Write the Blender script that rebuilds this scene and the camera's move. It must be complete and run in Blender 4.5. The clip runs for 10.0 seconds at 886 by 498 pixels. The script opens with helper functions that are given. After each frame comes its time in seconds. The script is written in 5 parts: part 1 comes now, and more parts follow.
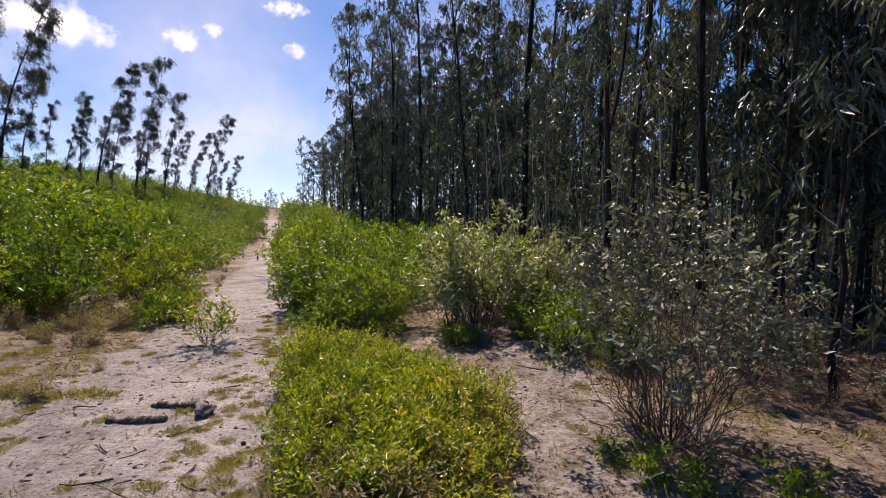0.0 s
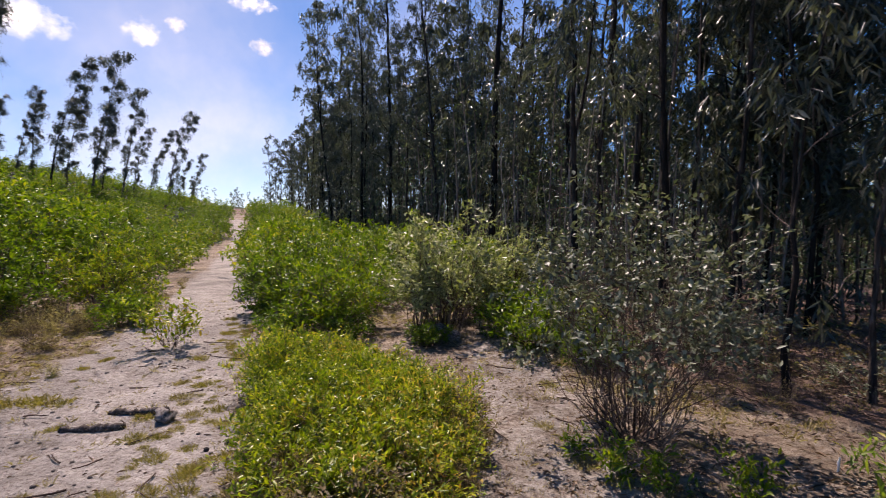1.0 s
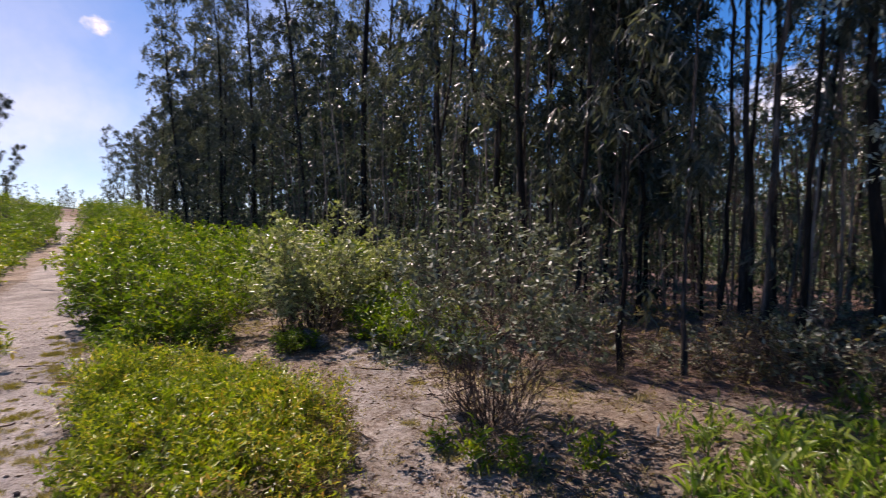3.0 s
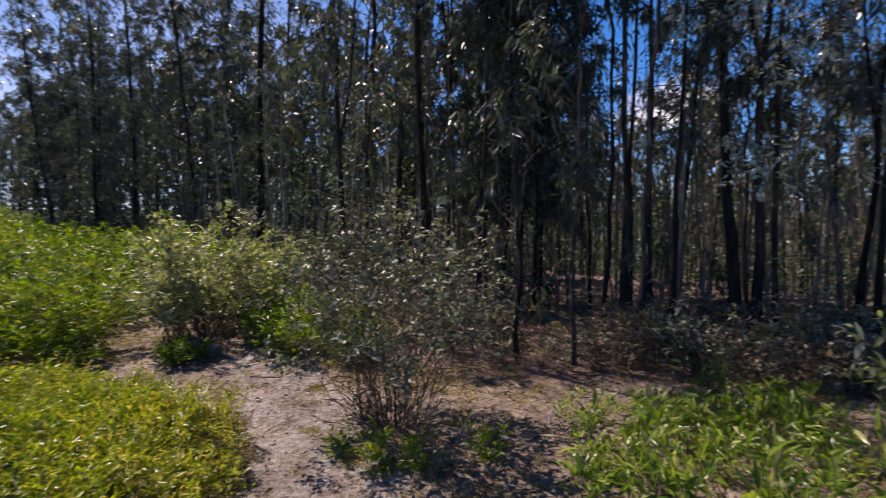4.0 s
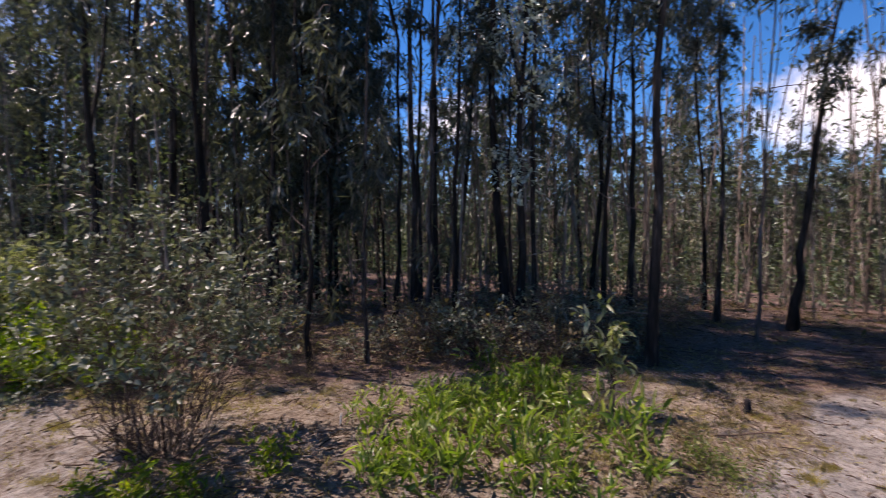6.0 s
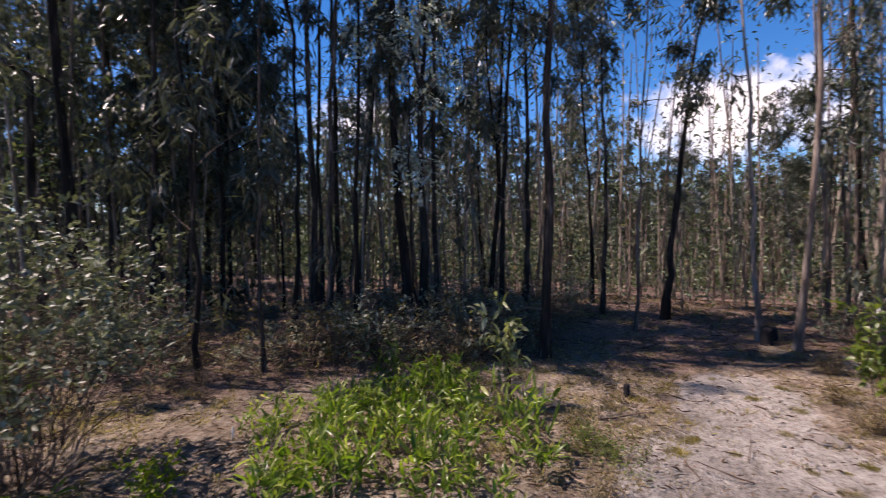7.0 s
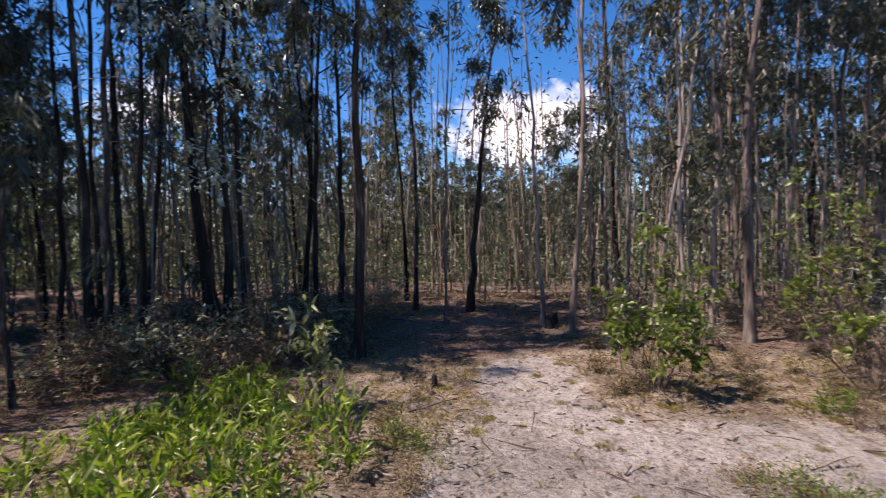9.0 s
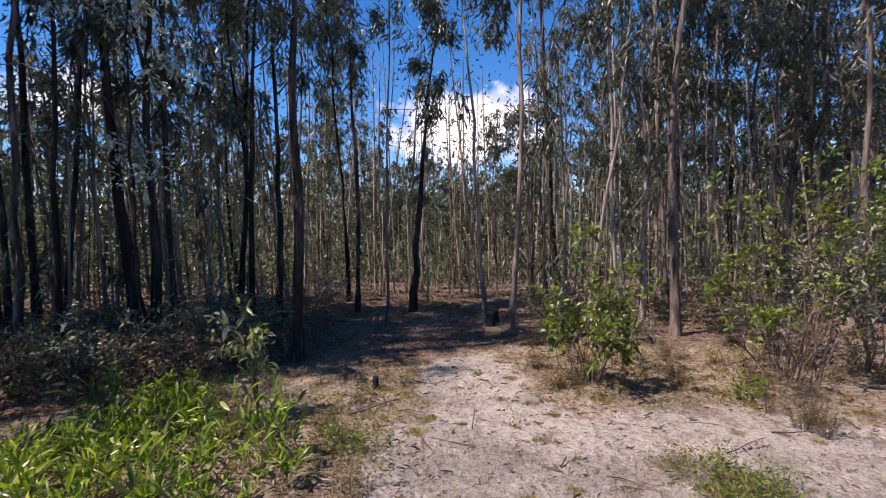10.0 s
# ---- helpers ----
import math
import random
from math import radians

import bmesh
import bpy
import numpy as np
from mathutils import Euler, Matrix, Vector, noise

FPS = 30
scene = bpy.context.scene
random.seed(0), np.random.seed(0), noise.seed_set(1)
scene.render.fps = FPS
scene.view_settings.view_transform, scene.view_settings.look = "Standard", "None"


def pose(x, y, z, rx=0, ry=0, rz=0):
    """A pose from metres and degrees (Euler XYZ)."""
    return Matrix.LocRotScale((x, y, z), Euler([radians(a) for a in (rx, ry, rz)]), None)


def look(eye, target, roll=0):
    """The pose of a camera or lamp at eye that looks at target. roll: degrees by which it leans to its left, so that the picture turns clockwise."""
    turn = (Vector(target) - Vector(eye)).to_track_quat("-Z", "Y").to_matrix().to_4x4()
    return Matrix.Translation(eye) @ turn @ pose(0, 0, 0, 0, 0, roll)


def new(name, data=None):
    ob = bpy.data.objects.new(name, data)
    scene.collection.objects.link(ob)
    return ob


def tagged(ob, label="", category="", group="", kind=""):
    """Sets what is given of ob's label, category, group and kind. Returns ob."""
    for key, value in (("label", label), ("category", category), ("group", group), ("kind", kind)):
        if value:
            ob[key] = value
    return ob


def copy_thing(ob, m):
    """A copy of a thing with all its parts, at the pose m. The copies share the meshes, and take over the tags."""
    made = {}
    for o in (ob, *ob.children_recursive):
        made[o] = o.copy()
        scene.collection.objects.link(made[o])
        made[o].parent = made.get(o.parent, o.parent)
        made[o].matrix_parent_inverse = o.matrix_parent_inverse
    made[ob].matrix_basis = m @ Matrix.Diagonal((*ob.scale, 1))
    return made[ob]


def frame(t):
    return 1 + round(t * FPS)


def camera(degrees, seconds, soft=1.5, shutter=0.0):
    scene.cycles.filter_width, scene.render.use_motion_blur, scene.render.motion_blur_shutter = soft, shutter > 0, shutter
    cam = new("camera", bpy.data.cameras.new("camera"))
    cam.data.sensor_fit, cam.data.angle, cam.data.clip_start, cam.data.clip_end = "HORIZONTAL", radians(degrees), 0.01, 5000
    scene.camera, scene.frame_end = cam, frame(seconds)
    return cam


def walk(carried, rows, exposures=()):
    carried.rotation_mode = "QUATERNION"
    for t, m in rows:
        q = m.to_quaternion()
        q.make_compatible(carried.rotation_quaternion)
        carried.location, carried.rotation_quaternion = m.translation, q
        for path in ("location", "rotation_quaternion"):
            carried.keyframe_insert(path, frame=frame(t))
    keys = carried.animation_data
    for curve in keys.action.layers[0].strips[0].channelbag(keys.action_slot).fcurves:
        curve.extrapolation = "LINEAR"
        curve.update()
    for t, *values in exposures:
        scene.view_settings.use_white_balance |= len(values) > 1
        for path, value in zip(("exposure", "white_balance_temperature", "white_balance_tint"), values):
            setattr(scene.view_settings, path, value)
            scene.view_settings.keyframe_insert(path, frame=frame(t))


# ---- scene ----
# A sandy track beside a eucalyptus wood; the eye turns on an arm of 0.28 m about a standing point.
cam = camera(83.7, 10.0, soft=0.85, shutter=0.6)
# seconds, turn to the left, tilt up, lean (degrees)
TURNS = [
    (0.0, 0.0, -2.99, 0.0), (0.5, -1.21, -2.98, 0.0), (1.0, -3.43, -2.97, 0.0), (1.5, -6.38, -2.91, 0.0),
    (2.0, -9.75, -2.86, 0.0), (2.5, -13.51, -2.87, -0.12), (4.0, -28.85, -2.88, -0.52), (4.5, -34.70, -2.88, -0.48),
    (5.0, -40.28, -2.90, -0.50), (5.5, -45.74, -2.92, -0.53), (6.0, -51.59, -2.96, -0.63), (7.5, -67.55, -3.05, -0.90),
    (8.0, -72.79, -3.12, -0.95), (8.5, -78.36, -3.15, -0.99), (9.0, -82.98, -3.25, -0.94), (9.5, -86.97, -3.31, -0.93),
    (10.0, -89.44, -3.36, -0.87),
]
EYE, ARM = 1.55, 0.28


def standing(yaw, pitch, roll):
    a, p = radians(yaw), radians(pitch)
    eye = Vector((-ARM * math.sin(a), ARM * math.cos(a), EYE))
    way = Vector((-math.sin(a) * math.cos(p), math.cos(a) * math.cos(p), math.sin(p)))
    return look(eye, eye + way, roll)


walk(cam, [(t, standing(yaw, pitch, roll)) for t, yaw, pitch, roll in TURNS],
     [(0.0, 0.57, 7150, 28), (2.5, 0.58, 7100, 29), (5.0, 0.66, 7000, 31), (7.5, 0.77, 7050, 29), (10.0, 0.88, 7050, 27)])

# ---- sky and sun ----
SUN_AZ, SUN_EL = 18.0, 57.0
world = bpy.data.worlds.new("sky")
scene.world = world
world.use_nodes = True
wn = world.node_tree.nodes
sky = wn.new("ShaderNodeTexSky")
sky.sky_type, sky.sun_disc = "NISHITA", False
sky.sun_elevation, sky.sun_rotation = radians(SUN_EL), radians(-SUN_AZ)
sky.altitude, sky.air_density, sky.dust_density, sky.ozone_density = 3500, 1.25, 0.35, 6.0
wn["Background"].inputs["Strength"].default_value = 0.105
deep = wn.new("ShaderNodeHueSaturation")
deep.inputs["Saturation"].default_value = 1.27
world.node_tree.links.new(sky.outputs[0], deep.inputs["Color"])
world.node_tree.links.new(deep.outputs[0], wn["Background"].inputs["Color"])
sun_data = bpy.data.lights.new("sun", "SUN")
sun_data.energy, sun_data.angle, sun_data.color = 5.0, radians(0.53), (1.0, 0.95, 0.87)
sun = new("sun", sun_data)
sun_way = Vector((-math.sin(radians(SUN_AZ)) * math.cos(radians(SUN_EL)), math.cos(radians(SUN_AZ)) * math.cos(radians(SUN_EL)), math.sin(radians(SUN_EL))))
sun.matrix_world = look(sun_way * 60, (0, 0, 0))


# ---- materials ----
def nodes_of(name):
    m = bpy.data.materials.new(name)
    m.use_nodes = True
    return m, m.node_tree.nodes, m.node_tree.links, m.node_tree.nodes["Principled BSDF"]


def ramp(n, stops):
    r = n.new("ShaderNodeValToRGB")
    e = r.color_ramp.elements
    e[0].position, e[0].color = stops[0][0], (*stops[0][1], 1)
    e[1].position, e[1].color = stops[-1][0], (*stops[-1][1], 1)
    for p, c in stops[1:-1]:
        e.new(p).color = (*c, 1)
    return r


def leaf_material(name, stops, rough=0.42, through_light=0.35, spread=0.25, gloss=0.5, tint=(1.3, 1.45, 0.5)):
    """Leaves: a tone for each leaf, another for each plant, gloss on the face and light through the blade."""
    m, n, l, p = nodes_of(name)
    geo, info = n.new("ShaderNodeNewGeometry"), n.new("ShaderNodeObjectInfo")
    add = n.new("ShaderNodeMath")
    add.operation = "MULTIPLY_ADD"
    add.inputs[1].default_value, add.inputs[2].default_value = 1.0 - spread, 0.0
    mul = n.new("ShaderNodeMath")
    mul.operation = "MULTIPLY_ADD"
    mul.inputs[1].default_value = spread
    r = ramp(n, stops)
    l.new(geo.outputs["Random Per Island"], add.inputs[0])
    l.new(info.outputs["Random"], mul.inputs[0])
    l.new(add.outputs[0], mul.inputs[2])
    l.new(mul.outputs[0], r.inputs[0])
    coord, tex = n.new("ShaderNodeTexCoord"), n.new("ShaderNodeTexNoise")
    tex.inputs["Scale"].default_value, tex.inputs["Detail"].default_value = 90, 2
    l.new(coord.outputs["Object"], tex.inputs["Vector"])
    mix = n.new("ShaderNodeMixRGB")
    mix.blend_type = "MULTIPLY"
    mix.inputs[0].default_value = 0.35
    l.new(r.outputs[0], mix.inputs[1])
    l.new(tex.outputs["Fac"], mix.inputs[2])
    l.new(mix.outputs[0], p.inputs["Base Color"])
    p.inputs["Roughness"].default_value = rough
    p.inputs["Specular IOR Level"].default_value = gloss
    thin = n.new("ShaderNodeBsdfTranslucent")
    bright = n.new("ShaderNodeMixRGB")
    bright.blend_type = "MULTIPLY"
    bright.inputs[0].default_value = 1.0
    bright.inputs[2].default_value = (*tint, 1)
    l.new(mix.outputs[0], bright.inputs[1])
    l.new(bright.outputs[0], thin.inputs["Color"])
    both = n.new("ShaderNodeMixShader")
    both.inputs[0].default_value = through_light
    l.new(p.outputs[0], both.inputs[1])
    l.new(thin.outputs[0], both.inputs[2])
    l.new(both.outputs[0], n["Material Output"].inputs["Surface"])
    return m


def bark_material(name, stops, scale=(9, 9, 1.2), rough=0.85, bump=0.5):
    """Bark: streaks along the trunk, patches where strips have come away, a tone for each tree."""
    m, n, l, p = nodes_of(name)
    coord, mapping = n.new("ShaderNodeTexCoord"), n.new("ShaderNodeMapping")
    mapping.inputs["Scale"].default_value = scale
    l.new(coord.outputs["Object"], mapping.inputs["Vector"])
    a, b = n.new("ShaderNodeTexNoise"), n.new("ShaderNodeTexNoise")
    a.inputs["Scale"].default_value, a.inputs["Detail"].default_value = 1.6, 6
    b.inputs["Scale"].default_value, b.inputs["Detail"].default_value = 7, 5
    l.new(mapping.outputs[0], a.inputs["Vector"])
    l.new(mapping.outputs[0], b.inputs["Vector"])
    info = n.new("ShaderNodeObjectInfo")
    mix = n.new("ShaderNodeMath")
    mix.operation = "MULTIPLY_ADD"
    mix.inputs[1].default_value = 0.3
    l.new(info.outputs["Random"], mix.inputs[0])
    l.new(a.outputs["Fac"], mix.inputs[2])
    sub = n.new("ShaderNodeMath")
    sub.operation = "MULTIPLY_ADD"
    sub.inputs[1].default_value = 0.35
    l.new(b.outputs["Fac"], sub.inputs[0])
    l.new(mix.outputs[0], sub.inputs[2])
    r = ramp(n, stops)
    off = n.new("ShaderNodeMath")
    off.operation = "MULTIPLY_ADD"
    off.inputs[1].default_value, off.inputs[2].default_value = 1.9, -1.06
    l.new(sub.outputs[0], off.inputs[0])
    l.new(off.outputs[0], r.inputs[0])
    l.new(r.outputs[0], p.inputs["Base Color"])
    p.inputs["Roughness"].default_value = rough
    p.inputs["Specular IOR Level"].default_value = 0.12
    bp = n.new("ShaderNodeBump")
    bp.inputs["Strength"].default_value, bp.inputs["Distance"].default_value = bump, 0.02
    l.new(b.outputs["Fac"], bp.inputs["Height"])
    l.new(bp.outputs[0], p.inputs["Normal"])
    return m


def plain_material(name, stops, scale=20, rough=0.9, bump=0.4):
    m, n, l, p = nodes_of(name)
    coord, a, geo = n.new("ShaderNodeTexCoord"), n.new("ShaderNodeTexNoise"), n.new("ShaderNodeNewGeometry")
    a.inputs["Scale"].default_value, a.inputs["Detail"].default_value = scale, 6
    l.new(coord.outputs["Object"], a.inputs["Vector"])
    mix = n.new("ShaderNodeMath")
    mix.operation = "MULTIPLY_ADD"
    mix.inputs[1].default_value = 0.6
    l.new(geo.outputs["Random Per Island"], mix.inputs[0])
    half = n.new("ShaderNodeMath")
    half.operation = "MULTIPLY"
    half.inputs[1].default_value = 0.45
    l.new(a.outputs["Fac"], half.inputs[0])
    l.new(half.outputs[0], mix.inputs[2])
    r = ramp(n, stops)
    l.new(mix.outputs[0], r.inputs[0])
    l.new(r.outputs[0], p.inputs["Base Color"])
    p.inputs["Roughness"].default_value = rough
    p.inputs["Specular IOR Level"].default_value = 0.1
    bp = n.new("ShaderNodeBump")
    bp.inputs["Strength"].default_value, bp.inputs["Distance"].default_value = bump, 0.01
    l.new(a.outputs["Fac"], bp.inputs["Height"])
    l.new(bp.outputs[0], p.inputs["Normal"])
    return m


GUM = leaf_material("gum_leaf", [(0.0, (0.029, 0.038, 0.026)), (0.5, (0.075, 0.085, 0.063)), (0.85, (0.153, 0.160, 0.126)), (0.95, (0.23, 0.225, 0.175)), (1.0, (0.25, 0.15, 0.07))], 0.34, 0.32, gloss=0.48, tint=(1.15, 1.28, 0.74))
# Silvery leaves, their tone raised so that the colour holds the sun's glint.
SILVER = leaf_material("silver_glint_leaf", [(0.0, (0.20, 0.24, 0.19)), (0.6, (0.40, 0.45, 0.38)), (1.0, (0.62, 0.66, 0.58))], 0.28, 0.15, gloss=0.9)
GREEN = leaf_material("bright_leaf", [(0.0, (0.036, 0.076, 0.006)), (0.45, (0.105, 0.18, 0.010)), (0.8, (0.22, 0.29, 0.016)), (0.93, (0.36, 0.36, 0.022)), (1.0, (0.44, 0.31, 0.032))], 0.38, 0.45, 0.35, 0.32)
GOLDEN = leaf_material("golden_leaf", [(0.0, (0.055, 0.095, 0.006)), (0.45, (0.17, 0.235, 0.011)), (0.8, (0.32, 0.35, 0.018)), (1.0, (0.44, 0.29, 0.032))], 0.34, 0.45, 0.25, 0.4)
WEED = leaf_material("dry_weed", [(0.0, (0.10, 0.07, 0.04)), (0.5, (0.22, 0.16, 0.09)), (0.85, (0.36, 0.29, 0.18)), (1.0, (0.20, 0.22, 0.07))], 0.7, 0.3, gloss=0.15)
OLIVE = leaf_material("olive_leaf", [(0.0, (0.068, 0.115, 0.010)), (0.45, (0.22, 0.29, 0.019)), (0.72, (0.45, 0.45, 0.037)), (0.86, (0.56, 0.41, 0.08)), (1.0, (0.48, 0.21, 0.07))], 0.33, 0.46, 0.2, 0.45)
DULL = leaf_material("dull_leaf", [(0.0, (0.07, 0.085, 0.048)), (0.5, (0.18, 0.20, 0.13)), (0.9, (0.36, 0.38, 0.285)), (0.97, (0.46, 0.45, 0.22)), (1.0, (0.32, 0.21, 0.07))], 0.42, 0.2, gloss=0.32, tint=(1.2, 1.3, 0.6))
# Darker copy of dull_leaf: shade under the trees is put into the colour.
SHADE = leaf_material("shade_toned_leaf", [(0.0, (0.0345, 0.0585, 0.024)), (0.5, (0.0978, 0.143, 0.066)), (0.85, (0.218, 0.26, 0.156)), (1.0, (0.322, 0.247, 0.108))], 0.4, 0.25, gloss=0.4, tint=(1.2, 1.35, 0.6))
LEAFY = leaf_material("leafy_leaf", [(0.0, (0.045, 0.08, 0.012)), (0.5, (0.115, 0.165, 0.026)), (0.85, (0.22, 0.26, 0.06)), (1.0, (0.40, 0.24, 0.03))], 0.38, 0.4, 0.15, 0.5)
PALE = leaf_material("pale_leaf", [(0.0, (0.13, 0.16, 0.06)), (0.5, (0.30, 0.32, 0.16)), (0.85, (0.50, 0.50, 0.34)), (1.0, (0.45, 0.34, 0.10))], 0.4, 0.35, gloss=0.5)
BROAD = leaf_material("broad_leaf", [(0.0, (0.04, 0.10, 0.012)), (0.5, (0.14, 0.22, 0.024)), (0.76, (0.26, 0.33, 0.055)), (0.91, (0.41, 0.44, 0.20)), (1.0, (0.54, 0.42, 0.045))], 0.3, 0.5, 0.15, 0.5)
STRAW = leaf_material("dry_grass", [(0.0, (0.22, 0.16, 0.085)), (0.5, (0.40, 0.32, 0.19)), (0.85, (0.54, 0.46, 0.31)), (1.0, (0.28, 0.28, 0.09))], 0.7, 0.35, gloss=0.2)
TURF = leaf_material("tuft_grass", [(0.0, (0.17, 0.15, 0.04)), (0.4, (0.30, 0.25, 0.075)), (0.75, (0.45, 0.35, 0.16)), (1.0, (0.55, 0.43, 0.26))], 0.6, 0.4)
LITTER = leaf_material("fallen_leaf", [(0.0, (0.077, 0.041, 0.0242)), (0.5, (0.198, 0.117, 0.0725)), (0.85, (0.33, 0.234, 0.157)), (1.0, (0.528, 0.468, 0.375))], 0.7, 0.1)
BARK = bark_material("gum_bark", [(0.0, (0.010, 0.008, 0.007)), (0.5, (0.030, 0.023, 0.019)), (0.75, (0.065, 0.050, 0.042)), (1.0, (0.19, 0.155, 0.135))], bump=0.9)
# The two lighter barks also stand in for trunks that sunlight brightens.
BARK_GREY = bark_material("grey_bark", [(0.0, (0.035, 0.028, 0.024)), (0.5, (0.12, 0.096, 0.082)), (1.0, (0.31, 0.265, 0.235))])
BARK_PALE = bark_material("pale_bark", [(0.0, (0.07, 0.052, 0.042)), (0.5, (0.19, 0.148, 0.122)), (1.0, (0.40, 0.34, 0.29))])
TWIG = bark_material("twig_bark", [(0.0, (0.045, 0.03, 0.024)), (0.5, (0.12, 0.083, 0.065)), (1.0, (0.28, 0.22, 0.18))], (4, 4, 4))
DEAD = bark_material("dead_wood", [(0.0, (0.03, 0.022, 0.018)), (0.5, (0.10, 0.08, 0.068)), (1.0, (0.32, 0.28, 0.25))], (30, 4, 30))
STONE = plain_material("stone", [(0.0, (0.06, 0.05, 0.043)), (0.5, (0.15, 0.13, 0.115)), (1.0, (0.30, 0.27, 0.245))])
CHAR = plain_material("charred_wood", [(0.0, (0.012, 0.01, 0.01)), (0.6, (0.03, 0.026, 0.026)), (1.0, (0.07, 0.06, 0.055))])


# ---- lie of the land ----
def track_x(y):
    """The middle of the sandy track at a distance ahead."""
    return -2.6 - 0.18 * (y - 4.2) - 0.145 * max(0.0, y - 8.0) + 0.2 * math.sin(max(0.0, y - 8.0) * 0.3)


def beside(x, y):
    """Metres to the right of the track's middle."""
    return (x - track_x(y)) * 0.955


def wood_edge(y):
    """Where the wood begins, to the right."""
    pts = ((-30, 8.2), (-6, 6.2), (-2.6, 6.6), (-0.9, 7.4), (0.5, 8.6), (1.6, 5.7), (3.0, 4.7), (4.3, 2.9), (8.5, 2.3), (12, 1.4), (20, -0.9), (30, -4.0), (46, -9.6), (75, -19.5), (110, -34.0), (200, -66))
    for (ya, xa), (yb, xb) in zip(pts, pts[1:]):
        if y <= yb:
            return xa + (xb - xa) * max(0.0, (y - ya) / (yb - ya))
    return pts[-1][1]


def smooth(a, b, v):
    t = min(1.0, max(0.0, (v - a) / (b - a)))
    return t * t * (3 - 2 * t)


def land(x, y):
    """The ground's height."""
    left = -beside(x, y)
    z = 0.075 * max(0.0, y - 26.0) * smooth(26, 50, y) * (1 - 0.6 * smooth(60, 160, y))
    bank = max(0.0, left - 1.7) * smooth(1.5, 5.0, left) * smooth(1.0, 7.0, y)
    z += 10.3 * (1 - math.exp(-bank * 0.028))
    z -= 0.085 * max(0.0, min(x - 9.0, 45.0)) * smooth(9.0, 14, x) * (1 - smooth(14, 40, y))
    r = math.hypot(x, y)
    if r < 60:
        z += 0.10 * noise.noise((x * 0.22, y * 0.22, 3.1)) * smooth(2, 8, r) + 0.035 * noise.noise((x * 0.9, y * 0.9, 7.7))
    return z


def sandy(x, y):
    """How bare and sandy the ground is, from 0 to 1."""
    wide = 0.42 + 0.5 * (1 - smooth(13.0, 20.0, y)) + 0.35 * (1 - smooth(3.0, 7.0, y))
    s = 1 - smooth(wide * 0.72, wide * 1.25, abs(beside(x, y))) if y > -4 else 0.0
    if y > 10:
        s *= 1.3
    for cx, cy, rx, ry, most in ((2.1, -1.7, 2.25, 2.5, 1.0), (3.1, -0.35, 1.7, 0.95, 1.0), (5.0, -0.2, 1.1, 0.55, 0.95)):
        c = math.hypot((x - cx) / rx, (y - cy) / ry)
        s = max(s, most * (1 - smooth(0.75, 1.15, c)))
    c = math.hypot((x - 0.3) / 2.2, (y - 0.4) / 2.2)
    s = max(s, 0.8 * (1 - smooth(0.7, 1.3, c)))
    strip = abs(x - 1.0 - 0.10 * (y - 4.5)) / 0.55
    s = max(s, 0.6 * (1 - smooth(0.6, 1.3, strip)) * smooth(1.0, 2.0, y) * (1 - smooth(6.5, 8.0, y)))
    return s


def littered(x, y):
    """How much fallen bark and leaf covers the ground, from 0 to 1."""
    trail = 1 - smooth(0.7, 1.1, math.hypot((x - 8.6) / 3.3, (y - 0.75) / 1.5))
    return max(trail, smooth(-0.7, 0.7, x - wood_edge(y))) if y < 60 else 1.0


def link_mesh(name, verts, faces, material, smooth_faces=True):
    me = bpy.data.meshes.new(name)
    verts, faces = np.asarray(verts, np.float32), np.asarray(faces, np.int32)
    k = faces.shape[1]
    me.vertices.add(len(verts))
    me.vertices.foreach_set("co", verts.ravel())
    me.loops.add(faces.size)
    me.loops.foreach_set("vertex_index", faces.ravel())
    me.polygons.add(len(faces))
    me.polygons.foreach_set("loop_start", np.arange(0, faces.size, k, dtype=np.int32))
    if smooth_faces:
        me.polygons.foreach_set("use_smooth", np.ones(len(faces), bool))
    me.update(calc_edges=True)
    me.materials.append(material)
    return me


